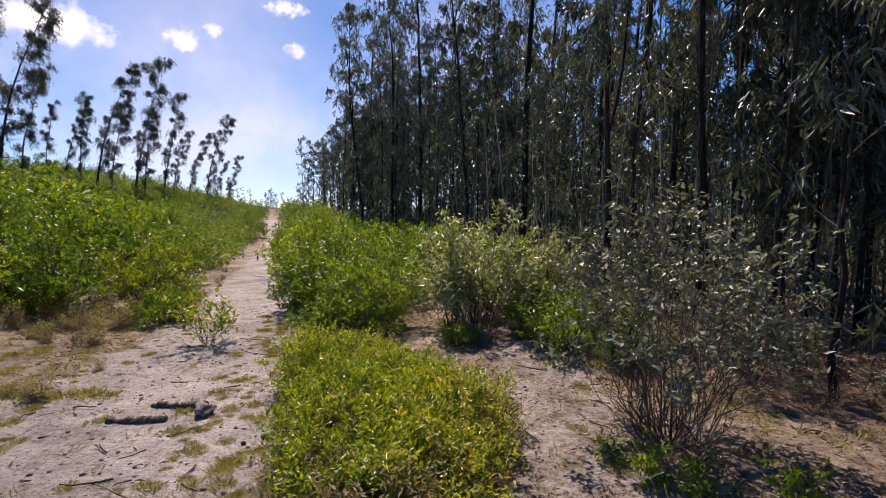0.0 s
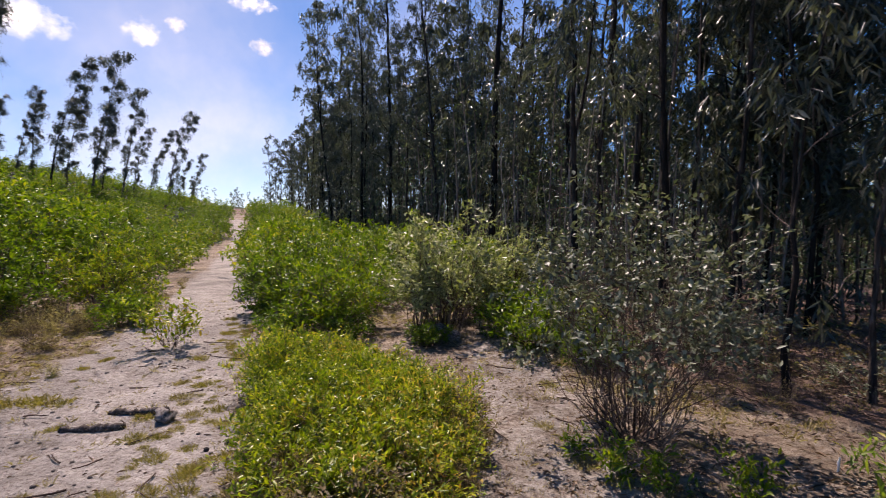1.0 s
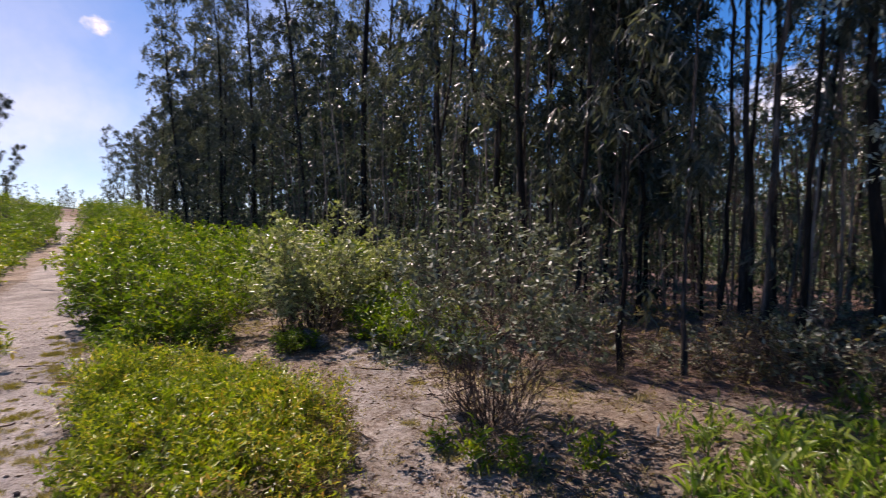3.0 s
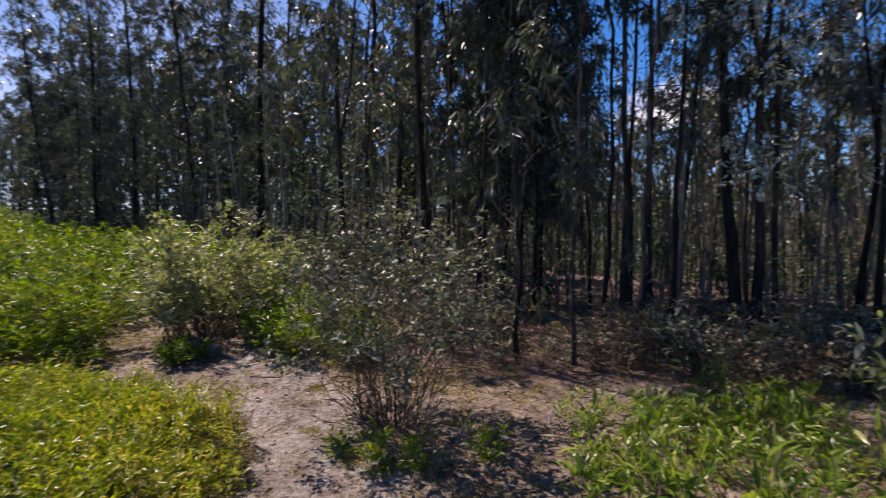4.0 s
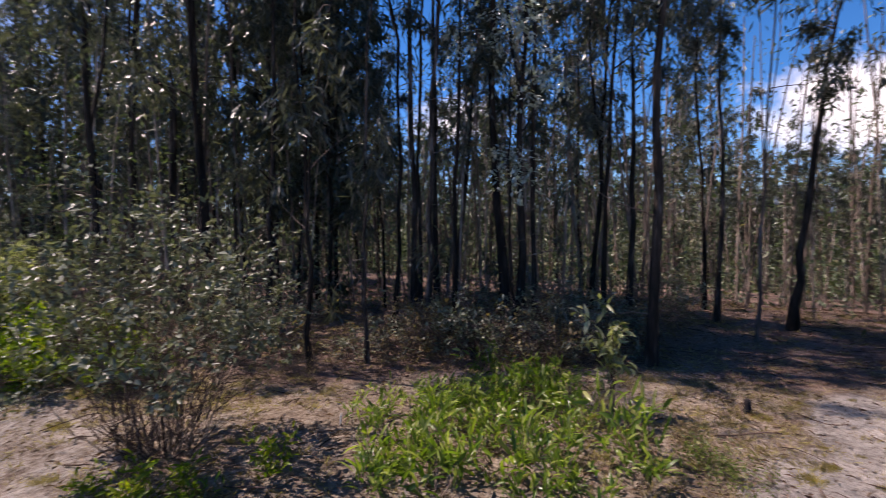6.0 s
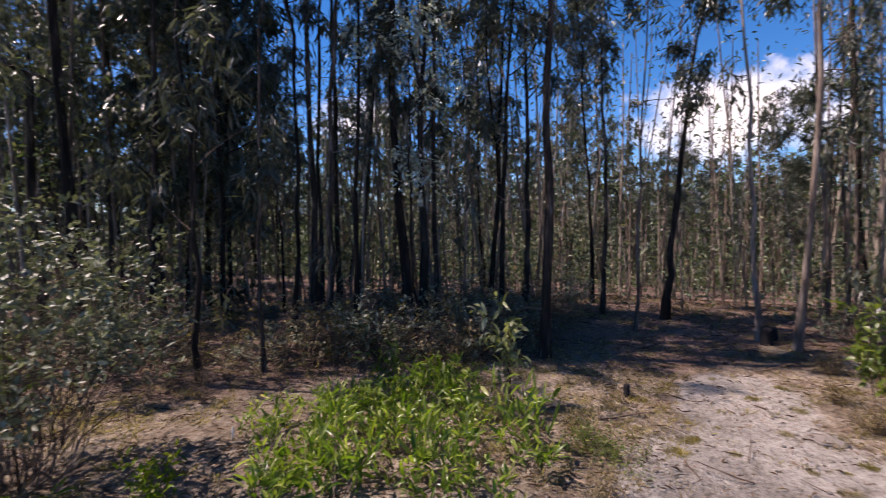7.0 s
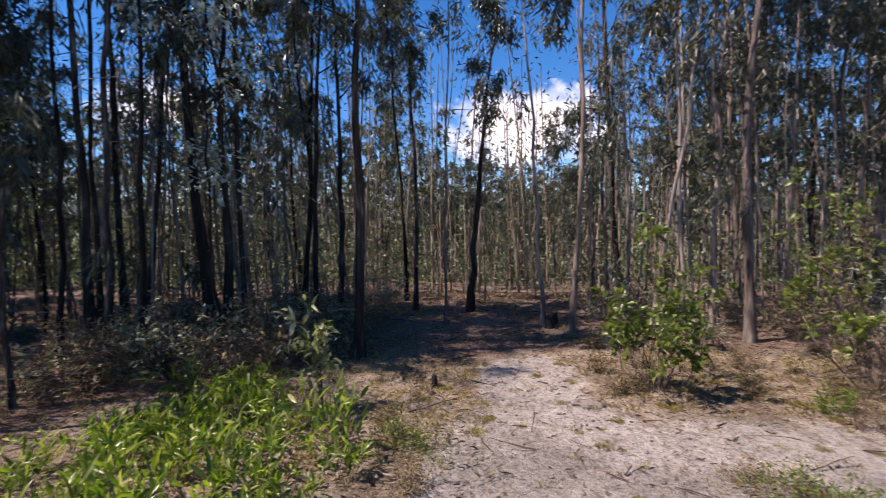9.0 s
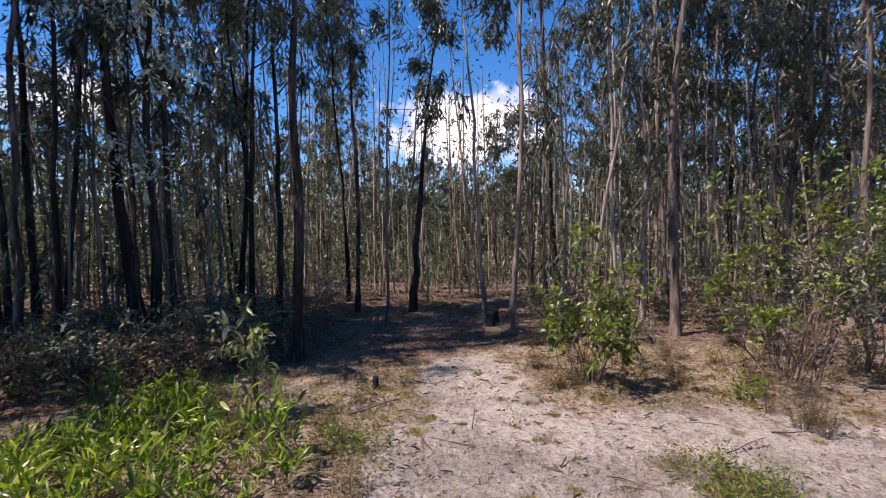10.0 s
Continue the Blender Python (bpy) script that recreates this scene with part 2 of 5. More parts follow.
def ground_material():
    m, n, l, p = nodes_of("earth")
    coord = n.new("ShaderNodeTexCoord")

    def tex(scale, detail, rough=0.55):
        t = n.new("ShaderNodeTexNoise")
        t.inputs["Scale"].default_value, t.inputs["Detail"].default_value, t.inputs["Roughness"].default_value = scale, detail, rough
        l.new(coord.outputs["Object"], t.inputs["Vector"])
        return t

    big, mid, fine, grit = tex(0.7, 4), tex(3.2, 6, 0.65), tex(17, 8, 0.72), tex(120, 3)

    def math2(op, a, b):
        q = n.new("ShaderNodeMath")
        q.operation = op
        for i, v in enumerate((a, b)):
            if isinstance(v, float):
                q.inputs[i].default_value = v
            else:
                l.new(v, q.inputs[i])
        return q.outputs[0]

    def mixed(f, a, b):
        q = n.new("ShaderNodeMixRGB")
        for i, v in enumerate((f, a, b)):
            l.new(v, q.inputs[i])
        return q.outputs[0]

    def mask(name, wobble, lo, hi):
        at = n.new("ShaderNodeAttribute")
        at.attribute_name = name
        w = math2("MULTIPLY", math2("SUBTRACT", mid.outputs["Fac"], 0.5), wobble)
        w2 = math2("MULTIPLY", math2("SUBTRACT", fine.outputs["Fac"], 0.5), wobble * 0.7)
        v = math2("ADD", math2("ADD", at.outputs["Fac"], w), w2)
        r = n.new("ShaderNodeMapRange")
        r.inputs["From Min"].default_value, r.inputs["From Max"].default_value = lo, hi
        l.new(v, r.inputs["Value"])
        return r.outputs[0]

    sand = ramp(n, [(0.3, (0.13, 0.107, 0.092)), (0.40, (0.25, 0.222, 0.195)), (0.48, (0.37, 0.335, 0.30)), (0.64, (0.53, 0.49, 0.445))])
    turf = ramp(n, [(0.3, (0.075, 0.052, 0.038)), (0.42, (0.18, 0.132, 0.098)), (0.5, (0.30, 0.24, 0.18)), (0.58, (0.40, 0.335, 0.265)), (0.7, (0.48, 0.42, 0.35))])
    duff = ramp(n, [(0.3, (0.10, 0.064, 0.050)), (0.5, (0.23, 0.158, 0.125)), (0.72, (0.41, 0.305, 0.25))])
    blend = math2("ADD", math2("MULTIPLY", fine.outputs["Fac"], 0.6), math2("MULTIPLY", mid.outputs["Fac"], 0.4))
    for r in (sand, turf, duff):
        l.new(blend, r.inputs[0])
    colour = mixed(mask("sand", 1.5, 0.25, 0.8), turf.outputs[0], sand.outputs[0])
    colour = mixed(mask("litter", 0.9, 0.3, 0.7), colour, duff.outputs[0])
    crumb = ramp(n, [(0.36, (0.42, 0.35, 0.30)), (0.44, (0.74, 0.70, 0.67)), (0.5, (1, 1, 1)), (0.58, (1.02, 1.01, 1.0)), (0.66, (1.2, 1.16, 1.1))])
    speck = tex(38, 8, 0.78)
    l.new(speck.outputs["Fac"], crumb.inputs[0])
    gritty = n.new("ShaderNodeMixRGB")
    gritty.blend_type = "MULTIPLY"
    gritty.inputs[0].default_value = 0.95
    l.new(colour, gritty.inputs[1])
    l.new(crumb.outputs[0], gritty.inputs[2])
    colour = gritty.outputs[0]
    scrub = ramp(n, [(0.3, (0.025, 0.035, 0.018)), (0.5, (0.06, 0.075, 0.035)), (0.75, (0.12, 0.12, 0.065))])
    l.new(big.outputs["Fac"], scrub.inputs[0])
    colour = mixed(mask("scrub", 0.5, 0.3, 0.7), colour, scrub.outputs[0])
    stain = n.new("ShaderNodeMapRange")
    stain.inputs["From Min"].default_value, stain.inputs["From Max"].default_value = 0.35, 0.6
    stain.inputs["To Min"].default_value = 0.62
    l.new(big.outputs["Fac"], stain.inputs["Value"])
    dirt = n.new("ShaderNodeMixRGB")
    dirt.blend_type = "MULTIPLY"
    dirt.inputs[0].default_value = 1.0
    l.new(colour, dirt.inputs[1])
    l.new(stain.outputs[0], dirt.inputs[2])
    l.new(dirt.outputs[0], p.inputs["Base Color"])
    p.inputs["Roughness"].default_value = 0.95
    p.inputs["Specular IOR Level"].default_value = 0.15
    height = math2("ADD", math2("ADD", math2("MULTIPLY", fine.outputs["Fac"], 0.6), math2("MULTIPLY", grit.outputs["Fac"], 0.08)), mid.outputs["Fac"])
    bp = n.new("ShaderNodeBump")
    bp.inputs["Strength"].default_value, bp.inputs["Distance"].default_value = 1.0, 0.09
    l.new(height, bp.inputs["Height"])
    l.new(bp.outputs[0], p.inputs["Normal"])
    return m


def build_ground():
    rings = [0.12 * 1.041 ** i for i in range(250)]
    sectors = 360
    verts, sand, litter, scrub = [(0, 0, land(0, 0))], [0.8], [0.0], [0.0]
    for r in rings:
        for k in range(sectors):
            a = 2 * math.pi * k / sectors
            x, y = r * math.cos(a), r * math.sin(a)
            verts.append((x, y, land(x, y)))
            sand.append(sandy(x, y) if r < 140 else 0.0)
            litter.append(littered(x, y) if r < 140 else 0.0)
            scrub.append(smooth(16, 30, r) * (0.0 if r < 90 and abs(beside(x, y)) < 1.5 and y > 0 else 1.0))
    i, k = np.meshgrid(np.arange(len(rings) - 1), np.arange(sectors), indexing="ij")
    a, k2 = 1 + i * sectors, (k + 1) % sectors
    quads = np.stack([a + k, a + sectors + k, a + sectors + k2, a + k2], -1).reshape(-1, 4)
    cap = np.array([(0, 1 + q, 2 + q, 1 + (q + 2) % sectors) for q in range(0, sectors, 2)])
    me = link_mesh("ground", verts, np.concatenate([cap, quads]), ground_material())
    for name, values in (("sand", sand), ("litter", litter), ("scrub", scrub)):
        me.attributes.new(name, "FLOAT", "POINT").data.foreach_set("value", np.array(values, np.float32))
    return tagged(new("ground", me), "pale sandy track through dry grass and brown leaf litter", "ground", kind="structure")


build_ground()


# ---- plant building ----
def tubes(lines, sides=5):
    """Tapered tubes: lines of (points, radii). Returns verts and quad faces."""
    vs, fs, base = [], [], 0
    ang = np.arange(sides) * 2 * np.pi / sides
    for pts, rad in lines:
        pts, rad = np.asarray(pts, float), np.asarray(rad, float)
        d = np.gradient(pts, axis=0)
        d /= np.linalg.norm(d, axis=1, keepdims=True) + 1e-9
        ref = np.where(np.abs(d[:, 2:]) > 0.9, [[1.0, 0, 0]], [[0, 0, 1.0]])
        u = np.cross(d, ref)
        u /= np.linalg.norm(u, axis=1, keepdims=True) + 1e-9
        w = np.cross(d, u)
        ring = pts[:, None] + rad[:, None, None] * (np.cos(ang)[None, :, None] * u[:, None] + np.sin(ang)[None, :, None] * w[:, None])
        n = len(pts)
        vs.append(ring.reshape(-1, 3))
        i, k = np.meshgrid(np.arange(n - 1), np.arange(sides), indexing="ij")
        a, k2 = base + i * sides, (k + 1) % sides
        fs.append(np.stack([a + k, a + k2, a + sides + k2, a + sides + k], -1).reshape(-1, 4))
        base += n * sides
    return np.concatenate(vs), np.concatenate(fs)


def unit(v):
    return v / (np.linalg.norm(v, axis=-1, keepdims=True) + 1e-9)


def blades(rs, at, way, length, width, fold=0.25, bend=0.15, fine=False):
    """Leaves as folded, bent blades: at their stalks, along their ways."""
    n = len(at)
    way = unit(way)
    side = unit(np.cross(way, rs.normal(size=(n, 3)) * 0.6 + [0, 0, 1.0]))
    up = np.cross(side, way)
    length, width = np.broadcast_to(length, n)[:, None], np.broadcast_to(width, n)[:, None]
    if not fine:
        mid = at + way * length * 0.45 - up * length * 0.02
        tip = at + way * length - up * length * bend
        l, r = mid + side * width / 2 + up * width * fold, mid - side * width / 2 + up * width * fold
        v = np.stack([at, l, tip, r], 1).reshape(-1, 3)
        b = np.arange(n)[:, None] * 4
        f = np.stack([b + [0, 3, 2], b + [0, 2, 1]], 1).reshape(-1, 3)
        return v, f
    m1, m2 = at + way * length * 0.28 + up * length * bend * 0.3, at + way * length * 0.64 + up * length * bend * 0.1
    tip = at + way * length - up * length * bend
    a = [m1 + side * width * 0.46 + up * width * fold, m1, m1 - side * width * 0.46 + up * width * fold]
    c = [m2 + side * width * 0.42 + up * width * fold, m2, m2 - side * width * 0.42 + up * width * fold]
    v = np.stack([at, *a, *c, tip], 1).reshape(-1, 3)
    b = np.arange(n)[:, None] * 8
    tri = [[0, 2, 1], [0, 3, 2], [1, 2, 5], [1, 5, 4], [2, 3, 6], [2, 6, 5], [4, 5, 7], [5, 6, 7]]
    f = np.stack([b + t for t in tri], 1).reshape(-1, 3)
    return v, f


def part(name, mesh, parent, label=""):
    ob = new(name, mesh)
    ob.parent = parent
    return tagged(ob, label) if label else ob


def wander(rs, start, way, length, steps, loose, lift=0.0):
    """A crooked line from start, along way."""
    pts, d = [np.array(start, float)], unit(np.array(way, float))
    for _ in range(steps):
        d = unit(d + rs.normal(size=3) * loose + [0, 0, lift])
        pts.append(pts[-1] + d * length / steps)
    return np.array(pts)


def hanging(rs, tips, per, spread, leaf, droop):
    """Places and ways of leaves on strands that hang in bunches from the given twig ends."""
    at, way = [], []
    for tip, n in zip(tips, per):
        n = max(3, int(n * (0.5 + rs.rand())))
        m = max(2, n // 9)
        s = spread * (0.5 + 0.9 * rs.rand() ** 1.5)
        start = tip + rs.normal(size=(m, 3)) * s * [0.5, 0.5, 0.35]
        d = unit(rs.normal(size=(m, 3)) * 0.30 + [0, 0, -droop])
        k = s * (0.8 + 1.7 * rs.rand(m))
        i = rs.randint(m, size=n)
        u = rs.rand(n)
        at.append(start[i] + d[i] * (k[i] * u)[:, None] + rs.normal(size=(n, 3)) * 0.03)
        way.append(d[i] * 0.9 + rs.normal(size=(n, 3)) * [0.5, 0.5, 0.3])
    return np.concatenate(at), np.concatenate(way)


def make_gum(seed, height, radius, crown_from=0.35, reach=1.5, limbs=26, sprays=4, per=14, leaf=(0.16, 0.028), lean=(0, 0), kink=None,
             bark=None, leaves=None, blown=(0, 0), droop=1.0, sides=8, spread=0.16, lower=0, fork=0.0):
    """A eucalyptus: a slender trunk, rising limbs and sprays of hanging leaves. Returns its Empty at the origin."""
    rs = np.random.RandomState(seed)
    steps = 14
    h = np.linspace(0, 1, steps + 1)
    sway = np.cumsum(np.cumsum(rs.normal(size=(steps + 1, 2)) * 0.026, axis=0), axis=0) * height / steps
    sway += rs.normal(size=(steps + 1, 2)) * 0.02
    sway -= h[:, None] * sway[-1] * 0.6
    sway -= sway[0]
    px = sway[:, 0] + np.array(lean)[0] * h * height + blown[0] * h ** 2 * height
    py = sway[:, 1] + np.array(lean)[1] * h * height + blown[1] * h ** 2 * height
    hz = h * height
    if kink:
        hz = np.sort(np.r_[hz, kink[0] - 0.25, kink[0], kink[0] + 0.3])
        px, py = np.interp(hz, h * height, px), np.interp(hz, h * height, py)
        jog = np.clip((hz - kink[0] + 0.25) / 0.3, 0, 1)
        px, py = px + kink[1] * jog, py + kink[2] * jog
    pts = np.c_[px, py, hz]
    pts[0, 2] -= 0.12
    rad = radius * (1 + 0.07 * rs.normal(size=len(hz))) * (1 - 0.86 * (hz / height) ** 0.9) + radius * 0.55 * np.exp(-hz / (radius * 4))
    lines, tips, dense = [], [], []
    twigs = []

    def on_trunk(z):
        return np.array([np.interp(z, hz, px), np.interp(z, hz, py), z])

    for k in range(limbs):
        f = crown_from + (1 - crown_from) * (k + rs.rand()) / limbs
        z = f * height
        start, az = on_trunk(z), rs.rand() * 2 * np.pi
        size = reach * (0.35 + 0.8 * np.sin(np.pi * min(1, (1 - f) * 0.9 / (1 - crown_from) + 0.12)) ** 0.8) * (0.6 + 0.6 * rs.rand())
        way = np.array([np.cos(az) + blown[0] * 2.5, np.sin(az) + blown[1] * 2.5, 0.55 + 0.7 * rs.rand()])
        line = wander(rs, start, way, size, 5, 0.18, 0.02)
        r0 = min(np.interp(z, hz, rad) * 0.5, 0.012 + size * 0.009)
        lines.append((line, r0 * np.linspace(1, 0.22, 6)))
        for s in range(sprays):
            q = rs.randint(3, 6)
            w = rs.normal(size=3) * 0.8 + (line[q] - line[q - 1]) * 2 + [blown[0], blown[1], -0.15]
            tw = wander(rs, line[q], w, size * (0.16 + 0.2 * rs.rand()), 3, 0.25, -0.22)
            twigs.append((tw, np.array([0.006, 0.005, 0.004, 0.002])))
            tips.append(tw[-1])
        tips.append(line[-1])
        dense += [0.55 + 0.9 * f] * (sprays + 1)
    if fork:
        z, az = fork * height, rs.rand() * 2 * np.pi
        line = wander(rs, on_trunk(z), [0.3 * np.cos(az), 0.3 * np.sin(az), 1.0], height * (0.92 - fork), 9, 0.07, 0.05)
        lines.append((line, np.interp(z, hz, rad) * 0.72 * np.linspace(1, 0.2, 10)))
        for q in (5, 6, 7, 8, 9):
            tw = wander(rs, line[q], rs.normal(size=3) + [0, 0, 0.3], reach * 0.4, 3, 0.25, -0.1)
            twigs.append((tw, np.array([0.007, 0.006, 0.004, 0.002])))
            tips += [tw[-1], line[q]]
            dense += [1.0, 0.7]
    for k in range(lower):
        z = height * crown_from * (0.15 + 0.8 * rs.rand())
        az = rs.rand() * 2 * np.pi
        line = wander(rs, on_trunk(z), [np.cos(az), np.sin(az), 0.35], 0.4 + 0.7 * rs.rand(), 4, 0.25, -0.03)
        twigs.append((line, np.linspace(0.008, 0.002, 5)))
        tips.append(line[-1])
        dense.append(0.5)
    at, way = hanging(rs, np.array(tips), (per * np.array(dense)).astype(int), spread, leaf, droop)
    way = way + np.array([blown[0], blown[1], 0]) * 1.5
    k = leaf[0] * (0.6 + 0.7 * rs.rand(len(at)))
    return {
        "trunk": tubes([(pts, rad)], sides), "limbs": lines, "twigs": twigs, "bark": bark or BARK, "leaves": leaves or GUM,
        "crown": blades(rs, at, way, k, leaf[1] * (0.7 + 0.6 * rs.rand(len(at))), 0.15, 0.12),
    }


def grow(gum, close=False):
    """A tree from its shape: trunk, crown, and limbs, each limb by itself where the tree stands close."""
    root = new("eucalyptus_tree")
    trunk = part("trunk", link_mesh("trunk", *gum["trunk"], gum["bark"]), root)
    if close:
        for line in gum["limbs"]:
            part("limb", link_mesh("limb", *tubes([line], 5), gum["bark"]), root)
    else:
        tagged(part("branchwork", link_mesh("branchwork", *tubes(gum["limbs"], 4), gum["bark"]), root), kind="stuff")
    crown = part("crown", link_mesh("crown", *gum["crown"], gum["leaves"], False), root)
    if close:
        tagged(part("twigwork", link_mesh("twigwork", *tubes(gum["twigs"], 3), TWIG), crown), kind="stuff")
    return root


def merge(items):
    """One set of verts and faces out of many."""
    vs, fs, base = [], [], 0
    for v, f in items:
        vs.append(v)
        fs.append(f + base)
        base += len(v)
    return np.concatenate(vs), np.concatenate(fs)


def moved(shape, m):
    v, f = shape
    q = np.array(m)
    return v @ q[:3, :3].T + q[:3, 3], f


def make_bush(seed, radius, height, stems=30, twigs=6, per=12, leaf=(0.06, 0.014), leaves=None, bark=None, bare=0.3, flat=0.6,
              fine=False, spread=0.06, upright=0.6, stem_radius=0.008, name="shrub", jitter=0.25, close=False, twiggy=True, scatter=0.8, leaf_from=0.0, crook=0.045, foot_wide=0.16, leafy=1.0, clump=0.0, arch=1.0):
    """A bush: stems that fan out from its foot, side twigs, and leaves on the outer part of them."""
    rs = np.random.RandomState(seed)
    lines, thin, at, way = [], [], [], []
    for k in range(stems):
        az, out = rs.rand() * 2 * np.pi, np.sqrt(rs.rand())
        top = height * (1 - flat * out ** 2) * (1 - jitter * rs.rand())
        goal = np.array([np.cos(az) * radius * out, np.sin(az) * radius * out, top])
        foot = np.array([np.cos(az), np.sin(az), 0]) * radius * foot_wide * rs.rand()
        foot[2] = -0.05
        t = np.linspace(0, 1, 6)[:, None]
        line = foot + (goal - foot) * np.c_[t ** arch, t ** arch, t ** 0.85]
        line[1:-1] += rs.normal(size=(4, 3)) * radius * crook
        lines.append((line, stem_radius * (0.6 + 0.7 * rs.rand()) * np.linspace(1, 0.35, 6)))
        for s in range(twigs):
            q = bare + (1 - bare) * rs.rand() ** 0.8
            i = min(4, int(q * 5))
            p = line[i] + (line[i + 1] - line[i]) * (q * 5 - i)
            w = rs.normal(size=3) * 0.7 + unit(goal * [1, 1, 0.3] + 1e-3) * 0.6 + [0, 0, upright]
            tw = wander(rs, p, w, (0.10 + 0.22 * rs.rand()) * radius ** 0.5, 3, 0.2, 0.04)
            thin.append((tw, stem_radius * np.array([0.45, 0.36, 0.26, 0.14])))
            lump_here = clump * noise.noise(Vector(tw[-1]) * 3.2 + Vector((seed * 1.7, 0, 0)))
            if per and q > leaf_from and rs.rand() < leafy + lump_here:
                n = max(1, int(per * (0.6 + 0.8 * rs.rand())))
                u = rs.rand(n) ** 0.42 * 2.999
                i2 = u.astype(int)
                a = tw[i2] + (tw[i2 + 1] - tw[i2]) * (u - i2)[:, None] + rs.normal(size=(n, 3)) * spread * 0.35
                at.append(a)
                way.append(unit(tw[-1] - tw[0]) * 0.5 + rs.normal(size=(n, 3)) * scatter + [0, 0, upright * 0.3])
    root = new(name)
    if close:
        for line in lines:
            part("stem", link_mesh("stem", *tubes([line], 5), bark or TWIG), root)
    else:
        tagged(part("stemwork", link_mesh("stemwork", *tubes(lines, 3), bark or TWIG), root), kind="stuff")
    if twiggy:
        tagged(part("twigwork", link_mesh("twigwork", *tubes(thin, 3), bark or TWIG), root), kind="stuff")
    if at:
        at, way = np.concatenate(at), np.concatenate(way)
        k = leaf[0] * (0.55 + 0.75 * rs.rand(len(at)))
        v, f = blades(rs, at, way, k, leaf[1] * (0.7 + 0.6 * rs.rand(len(at))), 0.2, 0.12, fine)
        tagged(part("foliage", link_mesh("foliage", v, f, leaves or GREEN, False), root), kind="stuff")
    return root


def drop_master(root):
    """Takes a pattern plant away, once its copies stand."""
    for o in (*root.children_recursive, root):
        bpy.data.objects.remove(o)


def put(root, x, y, turn=0.0, size=1.0, tall=1.0, sink=0.0, tilt=(0, 0)):
    root.matrix_basis = pose(x, y, land(x, y) - sink, tilt[0], tilt[1], turn) @ Matrix.Diagonal((size, size, size * tall, 1))
    return root


def put_copy(root, x, y, turn=0.0, size=1.0, tall=1.0, sink=0.0, tilt=(0, 0)):
    ob = copy_thing(root, pose(x, y, land(x, y) - sink, tilt[0], tilt[1], turn))
    ob.scale = (size, size, size * tall)
    return ob


# ---- the wood: the trees that stand nearest ----
# rows: foot x, foot y, trunk radius, height, lean to the left per metre
EDGE_TREES = [
    # the top of (3.84, 7.66), out of view, is raised to shade the trail
    (3.36, 4.43, 0.043, 5.2, 0.01), (2.40, 7.55, 0.072, 8.0, 0.03), (3.92, 10.6, 0.065, 13.0, 0.02), (3.84, 7.66, 0.10, 12.0, -0.012),
    (3.96, 4.24, 0.038, 5.0, -0.01), (5.19, 5.0, 0.05, 8.0, 0.0), (5.88, 5.22, 0.07, 10.0, -0.012), (7.2, 5.85, 0.075, 11.0, -0.02),
    (7.0, 5.3, 0.06, 10.0, -0.075), (6.18, 3.82, 0.10, 8.5, 0.005), (6.40, 3.68, 0.088, 8.0, 0.0), (6.74, 3.62, 0.058, 10.0, 0.015),
]
TRAIL_TREES = [
    (7.05, 2.72, 0.062, 6.8, -0.03), (7.8, 2.62, 0.07, 7.2, -0.01), (5.75, 1.70, 0.085, 9.0, -0.025), (7.63, 3.2, 0.063, 7.2, -0.05),
    (7.58, 0.93, 0.03, 3.6, 0.0), (7.76, -0.56, 0.05, 6.0, 0.075),
    (7.24, -0.88, 0.055, 11.0, -0.02), (9.09, -1.77, 0.041, 7.0, 0.057), (7.35, -2.42, 0.043, 10.0, 0.005), (7.7, -2.91, 0.05, 9.0, -0.008),
]
FAR_SIDE_TREES = [
    (6.77, -3.0, 0.08, 11.0, 0.006), (13.0, -5.8, 0.14, 15.0, -0.014), (8.68, -3.24, 0.05, 9.0, -0.056), (9.38, -6.18, 0.075, 12.0, 0.0),
    (8.8, -5.24, 0.057, 10.0, 0.03), (9.86, -7.22, 0.095, 13.0, 0.018), (7.25, -5.69, 0.07, 11.0, -0.006), (6.4, -5.2, 0.06, 10.0, 0.038),
    # (3.55, 7.1) and (4.35, 6.9) are added to shade the trail
    (3.55, 7.1, 0.06, 11.5, 0.0), (4.35, 6.9, 0.06, 12.0, 0.0), (5.09, 3.95, 0.05, 6.5, -0.06), (5.25, 4.4, 0.066, 7.5, -0.035), (6.95, 6.05, 0.055, 12.0, -0.02), (5.55, 6.85, 0.055, 9.2, -0.03), (6.15, 7.45, 0.06, 9.8, 0.0), (4.7, 8.4, 0.06, 10.0, 0.02), (5.1, 7.7, 0.05, 9.0, 0.0), (5.9, 8.2, 0.055, 10.0, 0.0), (6.7, 8.7, 0.06, 11.0, 0.0),
    (7.3, 9.6, 0.07, 11.0, 0.0), (6.1, 9.4, 0.06, 11.0, 0.0), (5.3, 9.2, 0.06, 10.5, 0.0),
]
HEAVY = ((5.1, 7.7), (5.9, 8.2), (5.55, 6.85), (6.15, 7.45), (6.7, 8.7), (7.3, 9.6), (6.1, 9.4), (5.3, 9.2))
BARE = ((3.36, 4.43), (3.96, 4.24), (7.76, -0.56))
NEAR = EDGE_TREES + TRAIL_TREES + FAR_SIDE_TREES
gum_label = "slender eucalyptus with dark peeling bark and hanging grey-green leaves"


def crown_of(way):
    """Where the crowns begin, in metres, and how full they are, by the bearing from the middle of the clearing."""
    for bound, low, full in ((-20, 2.6, 0.6), (-30, 2.6, 0.65), (-46, 2.2, 0.55), (-55, 4.2, 0.25), (-67, 2.8, 1.15), (-79, 3.0, 0.6), (-96, 5.0, 0.2)):
        if way > bound:
            return low, full
    return 2.4, 1.3


